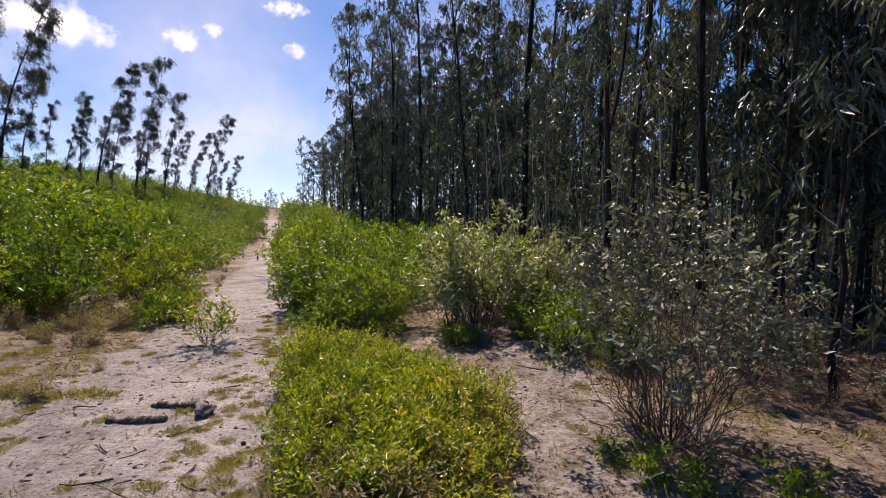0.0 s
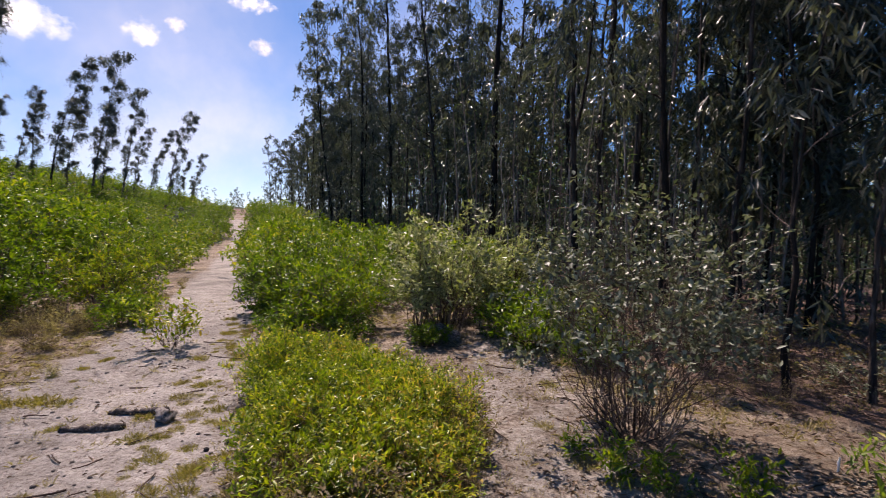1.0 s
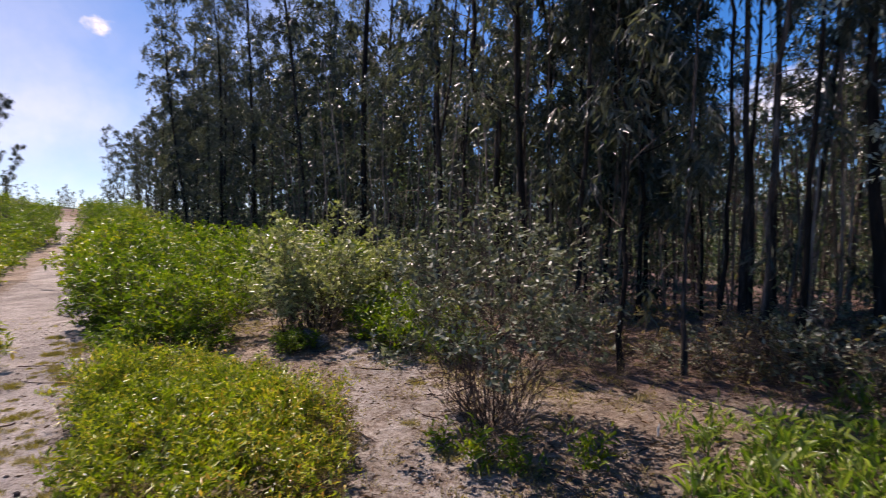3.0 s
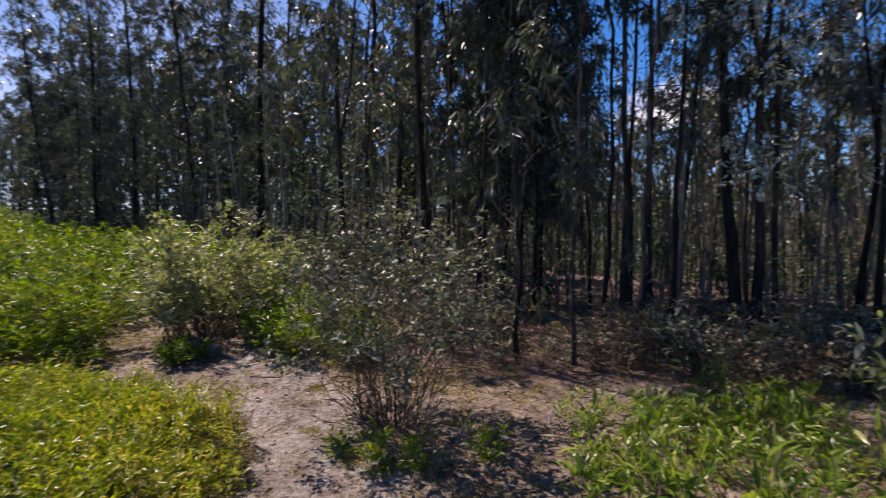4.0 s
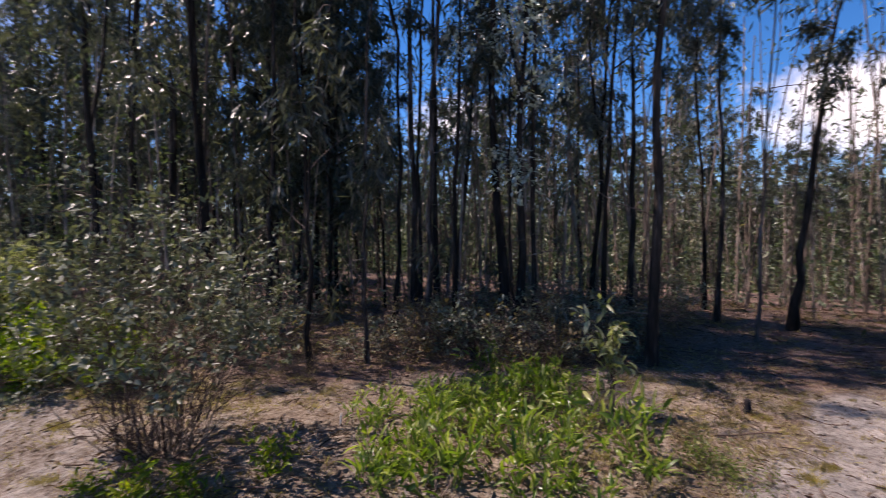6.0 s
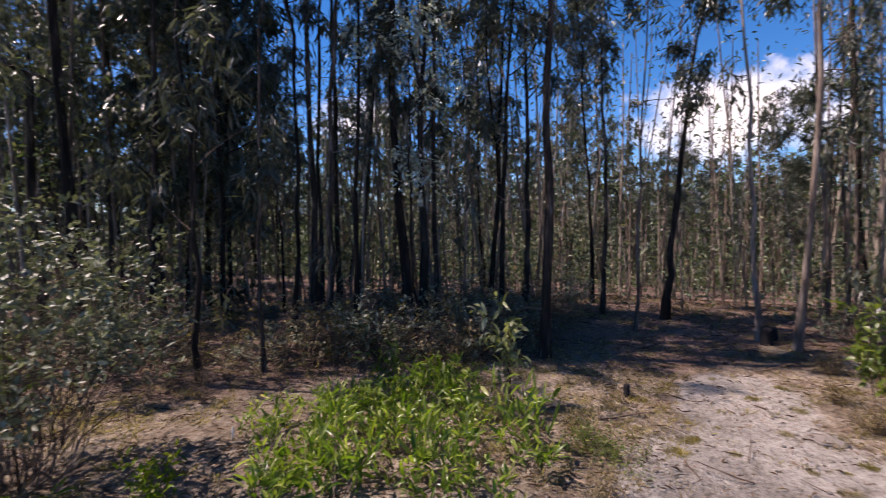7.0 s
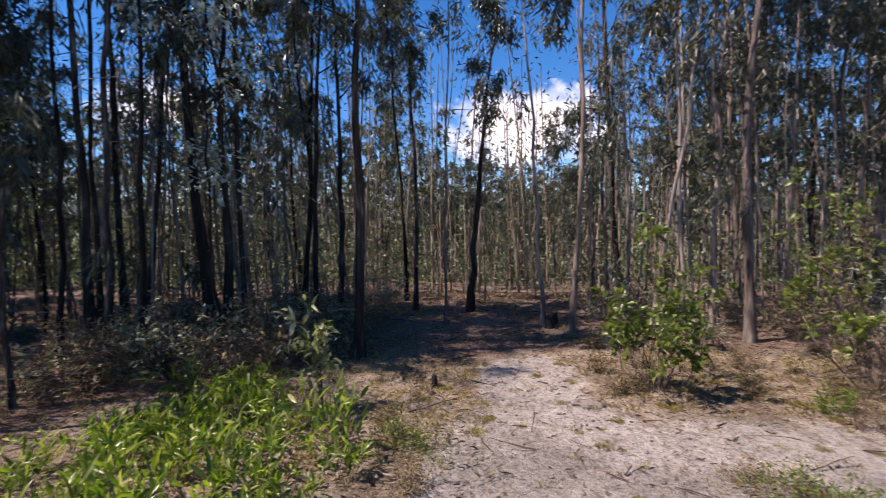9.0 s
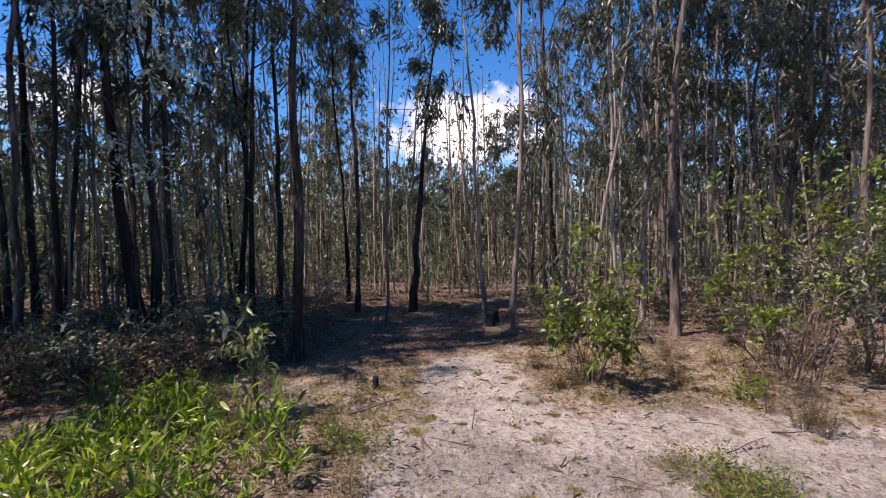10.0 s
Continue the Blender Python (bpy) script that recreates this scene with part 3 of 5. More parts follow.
def stand_near_trees():
    for i, (x, y, r, h, left) in enumerate(NEAR):
        d = math.hypot(x, y)
        lean = (-left * y / d, left * x / d)
        way = math.degrees(math.atan2(-x, y))
        low, full = crown_of(way)
        if (x, y) in HEAVY:
            gum = make_gum(100 + i, h, r * 0.74, 0.19, 1.3, 24, 3, 80, (0.18, 0.038), lean, sides=10, lower=4, spread=0.3)
            tagged(put(grow(gum, True), x, y), "eucalyptus with a heavy dark crown hanging low", "tree", "trees of the wood")
            continue
        thin = r < 0.06
        if (x, y) not in BARE:
            # raised tops, out of view, add shade over the wood floor
            h = max(h, 7.0) * (1.35 if 5.5 < x < 6.9 and y > 4.2 else 1.0)
        low += 0.5 * math.sin(i * 2.4)
        if (x, y) in BARE:
            full = 0.05
        limbs = int((0.85 if thin else 1.3) * full * (h - low)) + 2
        # past -80 degrees bark is lighter, partly sunlight put into its colour
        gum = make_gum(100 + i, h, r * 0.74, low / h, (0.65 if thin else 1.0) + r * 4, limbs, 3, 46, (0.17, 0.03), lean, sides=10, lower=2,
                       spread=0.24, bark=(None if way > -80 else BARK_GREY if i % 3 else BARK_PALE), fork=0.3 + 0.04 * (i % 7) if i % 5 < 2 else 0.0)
        tagged(put(grow(gum, True), x, y), gum_label if full > 0.5 else "eucalyptus with a nearly bare dark trunk", "tree", "trees of the wood")
    gum = make_gum(91, 4.0, 0.028, 0.5, 0.7, 10, 3, 22, (0.075, 0.034), leaves=SILVER, droop=0.4, spread=0.2)
    tagged(put(grow(gum, True), 5.35, 3.22), "young silvery eucalyptus with sun glint in its leaf colour", "tree", "trees of the wood")
    for i, (x, y, r, h, lean) in enumerate(((8.63, 0.61, 0.062, 5.0, -0.045), (8.53, 1.54, 0.045, 5.8, -0.01), (9.6, 1.9, 0.04, 6.2, 0.02))):
        gum = make_gum(92 + i, h, r, 0.66, 0.5, 8, 4, 40, (0.12, 0.028), (-0.003, lean), sides=10, spread=0.18)
        tagged(put(grow(gum, True), x, y), "slim eucalyptus with a small round crown at the trail's end", "tree", "trees of the wood")
    # the tree with the crooked trunk
    # its unseen top is made taller for shade on the trail
    gum = make_gum(90, 11.5, 0.07, 0.32, 1.3, 15, 3, 40, spread=0.24, lean=(-0.02, 0.0), kink=(3.9, -0.5, 0.15), sides=10)
    tagged(put(grow(gum, True), 3.87, 8.43), "eucalyptus with a sharp crook in its dark trunk", "tree", "trees of the wood")


stand_near_trees()


# ---- the wood behind them ----
def spaced(rs, tries, inside, gap):
    """Random places that keep a distance from one another."""
    kept = []
    for _ in range(tries):
        x, y = inside(rs)
        if x is None:
            continue
        g = gap(x, y)
        if all((x - a) ** 2 + (y - b) ** 2 > g * g for a, b in kept):
            kept.append((x, y))
    return kept


def azimuth(x, y):
    return math.degrees(math.atan2(-x, y))


def stand_wood():
    rs = np.random.RandomState(5)
    tall = [make_gum(200 + i, 11.0, 0.054, 0.24, 1.35, 13, 3, 54, (0.19, 0.036), spread=0.32, bark=BARK_GREY if i % 2 else None, fork=0.35 if i % 2 else 0.0) for i in range(5)]
    slim = [make_gum(210 + i, 7.0, 0.03, 0.5, 0.75, 6, 2, 40, (0.17, 0.032), spread=0.24, bark=(BARK_PALE, BARK_GREY, BARK)[i % 3], sides=6) for i in range(5)]
    young = [make_gum(220 + i, 3.6, 0.02, 0.15, 0.6, 16, 3, 8, (0.13, 0.045), leaves=DULL if i else GUM, sides=5, droop=0.4) for i in range(3)]
    full = [make_gum(230 + i, 19.0, 0.12, 0.08, 1.9, 20, 3, 58, (0.24, 0.055), spread=0.42, sides=6, fork=0.4 if i == 1 else 0.0) for i in range(4)]
    full_near = [make_gum(235 + i, 19.0, 0.11, 0.10, 1.6, 20, 3, 56, (0.21, 0.042), spread=0.36, sides=6) for i in range(3)]
    full_far = [make_gum(240 + i, 19.0, 0.12, 0.08, 2.1, 22, 3, 26, (0.42, 0.10), spread=0.5, sides=5) for i in range(4)]
    patterns = {}

    def pattern(gum):
        if id(gum) not in patterns:
            patterns[id(gum)] = grow(gum)
        return patterns[id(gum)]

    def inside(r):
        d = 7.2 + 44 * r.rand() ** 1.15
        a = radians(-140 + 150 * r.rand())
        x, y = -d * math.sin(a), d * math.cos(a)
        if x < wood_edge(y) + 0.4 or -0.9 < y < 2.3 and x < 9.6:
            return None, None
        if x < 6.2 and y < 10.5 and y > 0:
            return None, None
        if any((x - n[0]) ** 2 + (y - n[1]) ** 2 < 0.2 for n in NEAR):
            return None, None
        return x, y

    far = []
    spots = sorted(spaced(rs, 3600, inside, lambda x, y: 0.62 + 0.042 * math.hypot(x, y)), key=lambda p: math.hypot(*p))
    for count, (x, y) in enumerate(spots):
        d, a, u = math.hypot(x, y), azimuth(x, y), rs.rand()
        gapway = -100 < a < -81 or -50 < a < -45.5 and d < 22
        right = a < -100
        if u < (0.55 if right else (0.12 if a > -30 else 0.26) if a > -45 else 0.15) and d > 9.5 and not gapway and d < 30 and not (6 < x < 11 and 2.2 < y < 7):
            kind, size = tall[rs.randint(5)], 0.7 + 0.45 * rs.rand()
        elif u < 0.8 or gapway:
            kind, size = slim[rs.randint(5)], (0.32 + 0.2 * rs.rand() + 0.006 * d) if gapway else 0.65 + 0.5 * rs.rand()
        else:
            kind, size = young[rs.randint(3)], 0.5 + 0.6 * rs.rand()
        place = (x, y, 360 * rs.rand(), size, 1.0, 0.05, (rs.normal() * 3.6, rs.normal() * 3.6))
        if count < 190:
            t = put_copy(pattern(kind), *place)
            label = gum_label if any(kind is k for k in tall) else "thin pole-like eucalyptus sapling in the shade" if any(kind is k for k in slim) else "young eucalyptus with rounded leaves"
            tagged(t, label, "tree", "trees of the wood")
        else:
            far.append((kind, place))

    # the tall front of the wood along the track
    def front(r):
        y = 12 + 92 * r.rand() ** 1.3
        return wood_edge(y) + 0.6 + (6 + 0.05 * y) * r.rand(), y

    spots = sorted(spaced(rs, 600, front, lambda x, y: 2.6 if y < 26 else 1.1 + 0.02 * y), key=lambda p: p[1])
    for count, (x, y) in enumerate(spots):
        s = (0.5 + 0.55 * rs.rand()) * (1.0 if y < 55 else 0.75)
        place = (x, y, 360 * rs.rand(), s, 1.0, 0.1, (rs.normal() * 1.5, rs.normal() * 1.5))
        kind = full_near[rs.randint(3)] if y < 26 else full[rs.randint(4)] if y < 42 else full_far[rs.randint(4)]
        if count < 120:
            tagged(put_copy(pattern(kind), *place), "tall eucalyptus in full leaf along the track", "tree", "trees along the track")
        else:
            far.append((kind, place))
    belt = [make_gum(250 + i, 8.5, 0.05, 0.25, 1.0, 12, 2, 15, (0.31, 0.085), spread=0.27, sides=4) for i in range(5)]
    for k in range(330):
        d, a = 20 + 42 * rs.rand(), -140 + 134 * rs.rand()
        x, y = -d * math.sin(radians(a)), d * math.cos(radians(a))
        if x > wood_edge(y) + 3:
            s = (0.7 + 0.45 * rs.rand()) * (0.75 if -101 < a < -81 else 1.0)
            far.append((belt[rs.randint(5)], (x, y, 360 * rs.rand(), s, 1.0, 0.1, (rs.normal() * 2.5, rs.normal() * 2.5))))
    for k in range(46):
        d, a = 16 + 17 * rs.rand(), -101 + 23 * rs.rand()
        far.append((belt[rs.randint(5)], (-d * math.sin(radians(a)), d * math.cos(radians(a)), 360 * rs.rand(), (1.3 + d * (0.09 + 0.08 * rs.rand())) / 8.5, 1.0, 0.1, (rs.normal() * 2.5, rs.normal() * 2.5))))
    for k in range(110):
        y = 15 + 70 * rs.rand() ** 1.2
        x = wood_edge(y) + 2.0 + 13 * rs.rand()
        far.append((belt[rs.randint(5)], (x, y, 360 * rs.rand(), (0.75 + 0.45 * rs.rand()) * (1 + 0.006 * y), 0.8, 0.3, (rs.normal() * 2.0, rs.normal() * 2.0))))
    for k in range(44):
        d, a = 95 + 35 * rs.rand(), 12.0 + 13 * rs.rand()
        far.append((belt[rs.randint(5)], (-d * math.sin(radians(a)), d * math.cos(radians(a)), 360 * rs.rand(), 0.3 + 0.35 * rs.rand(), 1.0, 0.9, (0, 0))))
    for root in patterns.values():
        drop_master(root)
    # the rest of the wood, too far to tell tree from tree
    wood, pale, leaf = [], [], []
    for kind, (x, y, turn, size, _, sink, tilt) in far:
        m = pose(x, y, land(x, y) - sink, tilt[0], tilt[1], turn) @ Matrix.Scale(size, 4)
        # past -52 degrees sunlight is put into the trunks as lighter bark
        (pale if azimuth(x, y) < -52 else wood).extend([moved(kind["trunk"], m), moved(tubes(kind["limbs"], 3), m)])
        v, f = kind["crown"]
        if len(f) > 1600:
            v = v.reshape(-1, 4, 3)[::2]
            mid = v.mean(axis=1, keepdims=True)
            v, f = (mid + (v - mid) * 1.4).reshape(-1, 3), f[:len(v) * 2]
        leaf.append(moved((v, f), m))
    rest = tagged(new("far_wood"), "mass of eucalyptus trunks and leaves deep in the wood", "wood", kind="stuff")
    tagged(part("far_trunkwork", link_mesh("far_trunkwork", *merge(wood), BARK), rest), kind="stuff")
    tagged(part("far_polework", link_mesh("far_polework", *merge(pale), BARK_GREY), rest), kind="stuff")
    tagged(part("far_foliage", link_mesh("far_foliage", *merge(leaf), GUM, False), rest), kind="stuff")


stand_wood()


# ---- the wind-bent row on the rise ----
def stand_ridge_trees():
    kinds = [grow(make_gum(300 + i, 12.0, 0.10, 0.2, 1.0, 26, 2, 150, (0.17, 0.045), blown=(0.29, -0.03), spread=0.36, sides=6)) for i in range(5)]
    rs = np.random.RandomState(8)
    # degrees to the left, distance, height
    for az, d, tall in ((41.6, 46, 13), (39.9, 50, 9), (37.0, 58, 7), (35.9, 57, 8), (34.6, 50, 11), (33.6, 52, 8), (31.6, 54, 12), (30.9, 52, 8),
                        (29.2, 58, 10), (28.3, 60, 7), (26.9, 62, 7.5), (25.3, 62, 9.5), (24.4, 64, 5), (23.3, 66, 6), (43.4, 44, 12), (38.3, 60, 7)):
        x, y = -d * math.sin(radians(az)), d * math.cos(radians(az))
        t = put_copy(kinds[rs.randint(5)], x, y, rs.normal() * 14, tall / 12.0, 1.0, 0.1)
        tagged(t, "wind-bent eucalyptus standing on the rise", "tree", "trees on the rise")
    for m in kinds:
        drop_master(m)


stand_ridge_trees()


# ---- shrubs ----
def stand_shrubs():
    rs = np.random.RandomState(12)
    near = [make_bush(400 + i, 0.9, 1.35, 60, 6, 15, (0.085, 0.026), (GREEN, GOLDEN, GREEN, GREEN, GREEN)[i], bare=0.4, flat=0.5, scatter=0.65, upright=0.7, jitter=0.8, spread=0.07, leafy=0.85, clump=1.2) for i in range(5)]
    far = [make_bush(410 + i, 1.15, 1.4, 44, 4, 9, (0.12, 0.048), GOLDEN if i == 3 else GREEN, bare=0.5, flat=0.55, twiggy=False, scatter=1.0, upright=0.35, jitter=0.7) for i in range(4)]
    skirt = [make_bush(420 + i, 0.55, 0.5, 26, 7, 12, (0.07, 0.022), GREEN, bare=0.1, flat=0.6) for i in range(3)]

    def left(r):
        y = 6.5 + 58 * r.rand() ** 1.7
        off = 1.75 + 24 * r.rand() ** 1.35
        x = track_x(y) - off / 0.955
        if azimuth(x, y) > 54 or (y < 8.6 and off < 2.7):
            return None, None
        return x, y

    def right(r):
        y = 7.4 + 60 * r.rand() ** 1.6
        lo = track_x(y) + 1.3
        x = lo + (min(wood_edge(y) - 0.4, lo + 8) - lo) * r.rand()
        if y < 8.6 and x > -0.2 or y < 11 and x > 1.2:
            return None, None
        return x, y

    for inside, group in ((left, "shrubs left of the track"), (right, "shrubs between track and wood")):
        for x, y in spaced(rs, 1000, inside, lambda x, y: 0.78 + 0.026 * math.hypot(x, y)):
            close = math.hypot(x, y) < 14.5
            kind = near[(0, 2, 3, 4, 0)[rs.randint(5)] if inside is right else (0, 1, 1, 3, 4)[rs.randint(5)]] if close else far[rs.randint(4)]
            size = (0.85 + 0.4 * rs.rand()) * (1.12 if close else 1.15)
            t = put_copy(kind, x, y, 360 * rs.rand(), size, 0.85 + 0.3 * rs.rand(), 0.03)
            tagged(t, "dense bright-green leafy shrub in full sun", "shrub", group)
    for x, y, s in ((-4.35, 8.0, 1.0), (-2.45, 8.6, 0.55), (-1.75, 7.1, 0.9), (-0.9, 6.9, 0.8), (0.2, 6.5, 0.6), (1.6, 6.3, 1.3), (1.8, 7.2, 1.4), (1.45, 7.0, 1.2), (2.0, 5.6, 0.9), (2.1, 6.5, 1.1), (-6.3, 8.0, 0.9)):
        t = put_copy(skirt[rs.randint(3)], x, y, 360 * rs.rand(), s)
        tagged(t, "small bright-green shrub by itself on bare ground", "shrub", "small shrubs")
    t = put(make_bush(430, 0.42, 0.8, 14, 5, 7, (0.085, 0.028), GOLDEN, bare=0.15, flat=0.35, upright=0.9, jitter=0.6, close=True, fine=True, scatter=0.6, stem_radius=0.005), -3.05, 6.65)
    tagged(t, "airy young shrub with light-green leaves at the track's edge", "shrub", "small shrubs")
    for m in near + far + skirt:
        drop_master(m)


stand_shrubs()


def stand_bushes():
    # the low spreading bushes beside the track
    rs = np.random.RandomState(21)
    low = [make_bush(500 + i, 0.42, 0.46, 40, 7, 20, (0.043, 0.0125), (OLIVE, OLIVE, OLIVE, GOLDEN, WEED)[i], bare=0.3, flat=0.45, name="low_bush", stem_radius=0.004, jitter=0.85, upright=0.75, scatter=0.6) for i in range(5)]
    spots = ((-0.28, 2.5), (-0.45, 2.9), (-0.08, 2.85), (-0.6, 3.3), (-0.22, 3.3), (0.12, 3.35), (-0.75, 3.7), (-0.35, 3.7), (0.1, 3.8), (-0.9, 4.1),
             (-0.5, 4.1), (-0.1, 4.2), (-1.05, 4.55), (-0.65, 4.55), (-0.25, 4.6), (-1.2, 5.0), (-0.8, 5.0), (-0.4, 5.05), (-1.25, 5.4), (-0.85, 5.4))
    for x, y in spots:
        t = put_copy(low[4 if rs.rand() < 0.14 else rs.randint(4)], x, y, 360 * rs.rand(), 0.75 + 0.45 * rs.rand(), 0.75 + 0.4 * rs.rand())
        tagged(t, "low spreading bush with yellow-green and reddish leaves", "bush", "low bushes beside the track")
    for x, y, s in ((-0.52, 2.55, 0.6), (-0.62, 2.85, 0.7), (-0.74, 3.15, 0.6), (-0.3, 2.3, 0.5), (-0.95, 3.75, 0.5), (0.2, 2.95, 0.45), (-1.25, 4.6, 0.5), (0.28, 3.5, 0.6), (0.32, 3.95, 0.6), (-0.55, 2.4, 0.6), (-1.3, 5.1, 0.6), (-1.1, 5.5, 0.7), (0.1, 4.5, 0.5), (-0.1, 3.0, 0.7), (-0.5, 3.6, 0.75)):
        t = put_copy(low[4], x, y, 360 * rs.rand(), s, 1.0)
        tagged(t, "dying low bush with dry brown leaves", "bush", "low bushes beside the track")
    for m in low:
        drop_master(m)
    # the grey twiggy bush with its leaves on top
    t = put(make_bush(510, 0.9, 1.86, 88, 17, 13, (0.052, 0.025), DULL, arch=0.8, foot_wide=0.26, leafy=0.55, clump=1.7, bare=0.1, leaf_from=0.56, flat=0.28, stem_radius=0.0045, upright=0.3, name="woody_bush", close=True, jitter=0.5, crook=0.1, bark=TWIG, spread=0.05, scatter=1.0), 1.62, 3.72)
    tagged(t, "woody bush, bare brown stems below and dull silvery leaves above", "bush")
    t = put(make_bush(511, 1.0, 1.9, 84, 9, 15, (0.085, 0.03), PALE, bare=0.2, leafy=0.85, leaf_from=0.35, jitter=0.6, foot_wide=0.5, flat=0.4, name="pale_bush", close=True, spread=0.1), 0.5, 7.6)
    tagged(t, "pale yellowish bush with brown stems beside the wood", "bush")
    t = put(make_bush(512, 0.9, 1.5, 60, 8, 12, (0.07, 0.024), PALE, bare=0.3, flat=0.4, name="pale_bush"), 1.7, 9.2)
    tagged(t, "pale bush in front of the shaded trunks", "bush")
    # on the far side of the clearing
    t = put(make_bush(520, 0.52, 1.6, 24, 6, 12, (0.085, 0.034), LEAFY, bare=0.2, leaf_from=0.4, leafy=0.75, clump=1.5, flat=0.45, name="leafy_bush", close=True, fine=True, jitter=0.7, stem_radius=0.006, foot_wide=0.3, crook=0.08), 4.92, -1.34)
    tagged(t, "open bush with broad green leaves at the edge of the sand", "bush")
    t = put(make_bush(521, 1.15, 2.45, 40, 10, 12, (0.07, 0.028), LEAFY, leafy=0.6, clump=1.5, bare=0.15, leaf_from=0.45, flat=0.35, name="leafy_bush", close=True, jitter=0.6, stem_radius=0.007, crook=0.08, fine=True, foot_wide=0.3), 5.0, -3.25)
    tagged(t, "tall open bush with grey stems and green leaf tufts", "bush")
    t = put(make_bush(522, 1.0, 1.6, 30, 8, 9, (0.085, 0.03), DULL, bare=0.4, flat=0.4, name="leafy_bush"), 5.2, -4.2)
    tagged(t, "grey-green bush beyond the clearing", "bush")
    # brushwood along the foot of the wood
    brush = [make_bush(530 + i, 0.7, 0.95, 24, 9, 8, (0.078, 0.032), WEED if i > 2 else DULL, foot_wide=0.55, leafy=0.3, clump=1.2, bare=0.1, leaf_from=0.3, flat=0.45, stem_radius=0.0075, crook=0.13, name="brush", jitter=0.6, upright=0.0, spread=0.1) for i in range(4)]
    spots = [(2.9, 6.2, 1.0), (3.3, 5.5, 0.8), (2.4, 6.9, 0.9), (3.9, 5.0, 0.7), (4.5, 4.3, 0.8), (4.95, 3.6, 0.95), (5.4, 3.1, 1.0), (5.0, 2.75, 0.85),
             (5.7, 2.5, 0.9), (6.2, 3.2, 1.05), (6.6, 2.6, 0.9), (6.0, 4.3, 1.0), (7.2, 3.5, 1.0), (5.3, 5.2, 0.9), (4.4, 6.4, 1.0), (7.4, 1.9, 0.5),
             (8.4, 2.3, 0.9), (7.6, -1.6, 0.8), (6.6, -2.2, 0.6), (7.5, -3.6, 0.9), (6.2, -3.9, 0.7), (8.6, -2.4, 0.9), (2.7, 8.4, 1.1), (4.6, 8.0, 1.1),
             (4.35, 4.0, 0.7), (4.75, 3.95, 0.8), (5.15, 3.35, 0.9), (5.6, 2.85, 0.9), (5.35, 2.35, 0.7), (4.7, 3.2, 0.6), (5.9, 2.1, 0.7), (6.4, 2.2, 0.7),
             (4.1, 4.5, 0.6), (3.5, 6.2, 0.8), (5.6, 3.9, 0.9), (6.7, 3.3, 1.0), (7.0, 2.2, 0.7), (5.2, 4.3, 0.8), (6.6, 4.6, 1.0), (7.8, 2.9, 1.0)]
    for x, y, s in spots:
        t = put_copy(brush[rs.randint(4)], x, y, 360 * rs.rand(), s, 0.8 + 0.4 * rs.rand())
        tagged(t, "tangled grey-brown brush with a few dull leaves", "brush", "brush along the wood")
    for m in brush:
        drop_master(m)


stand_bushes()


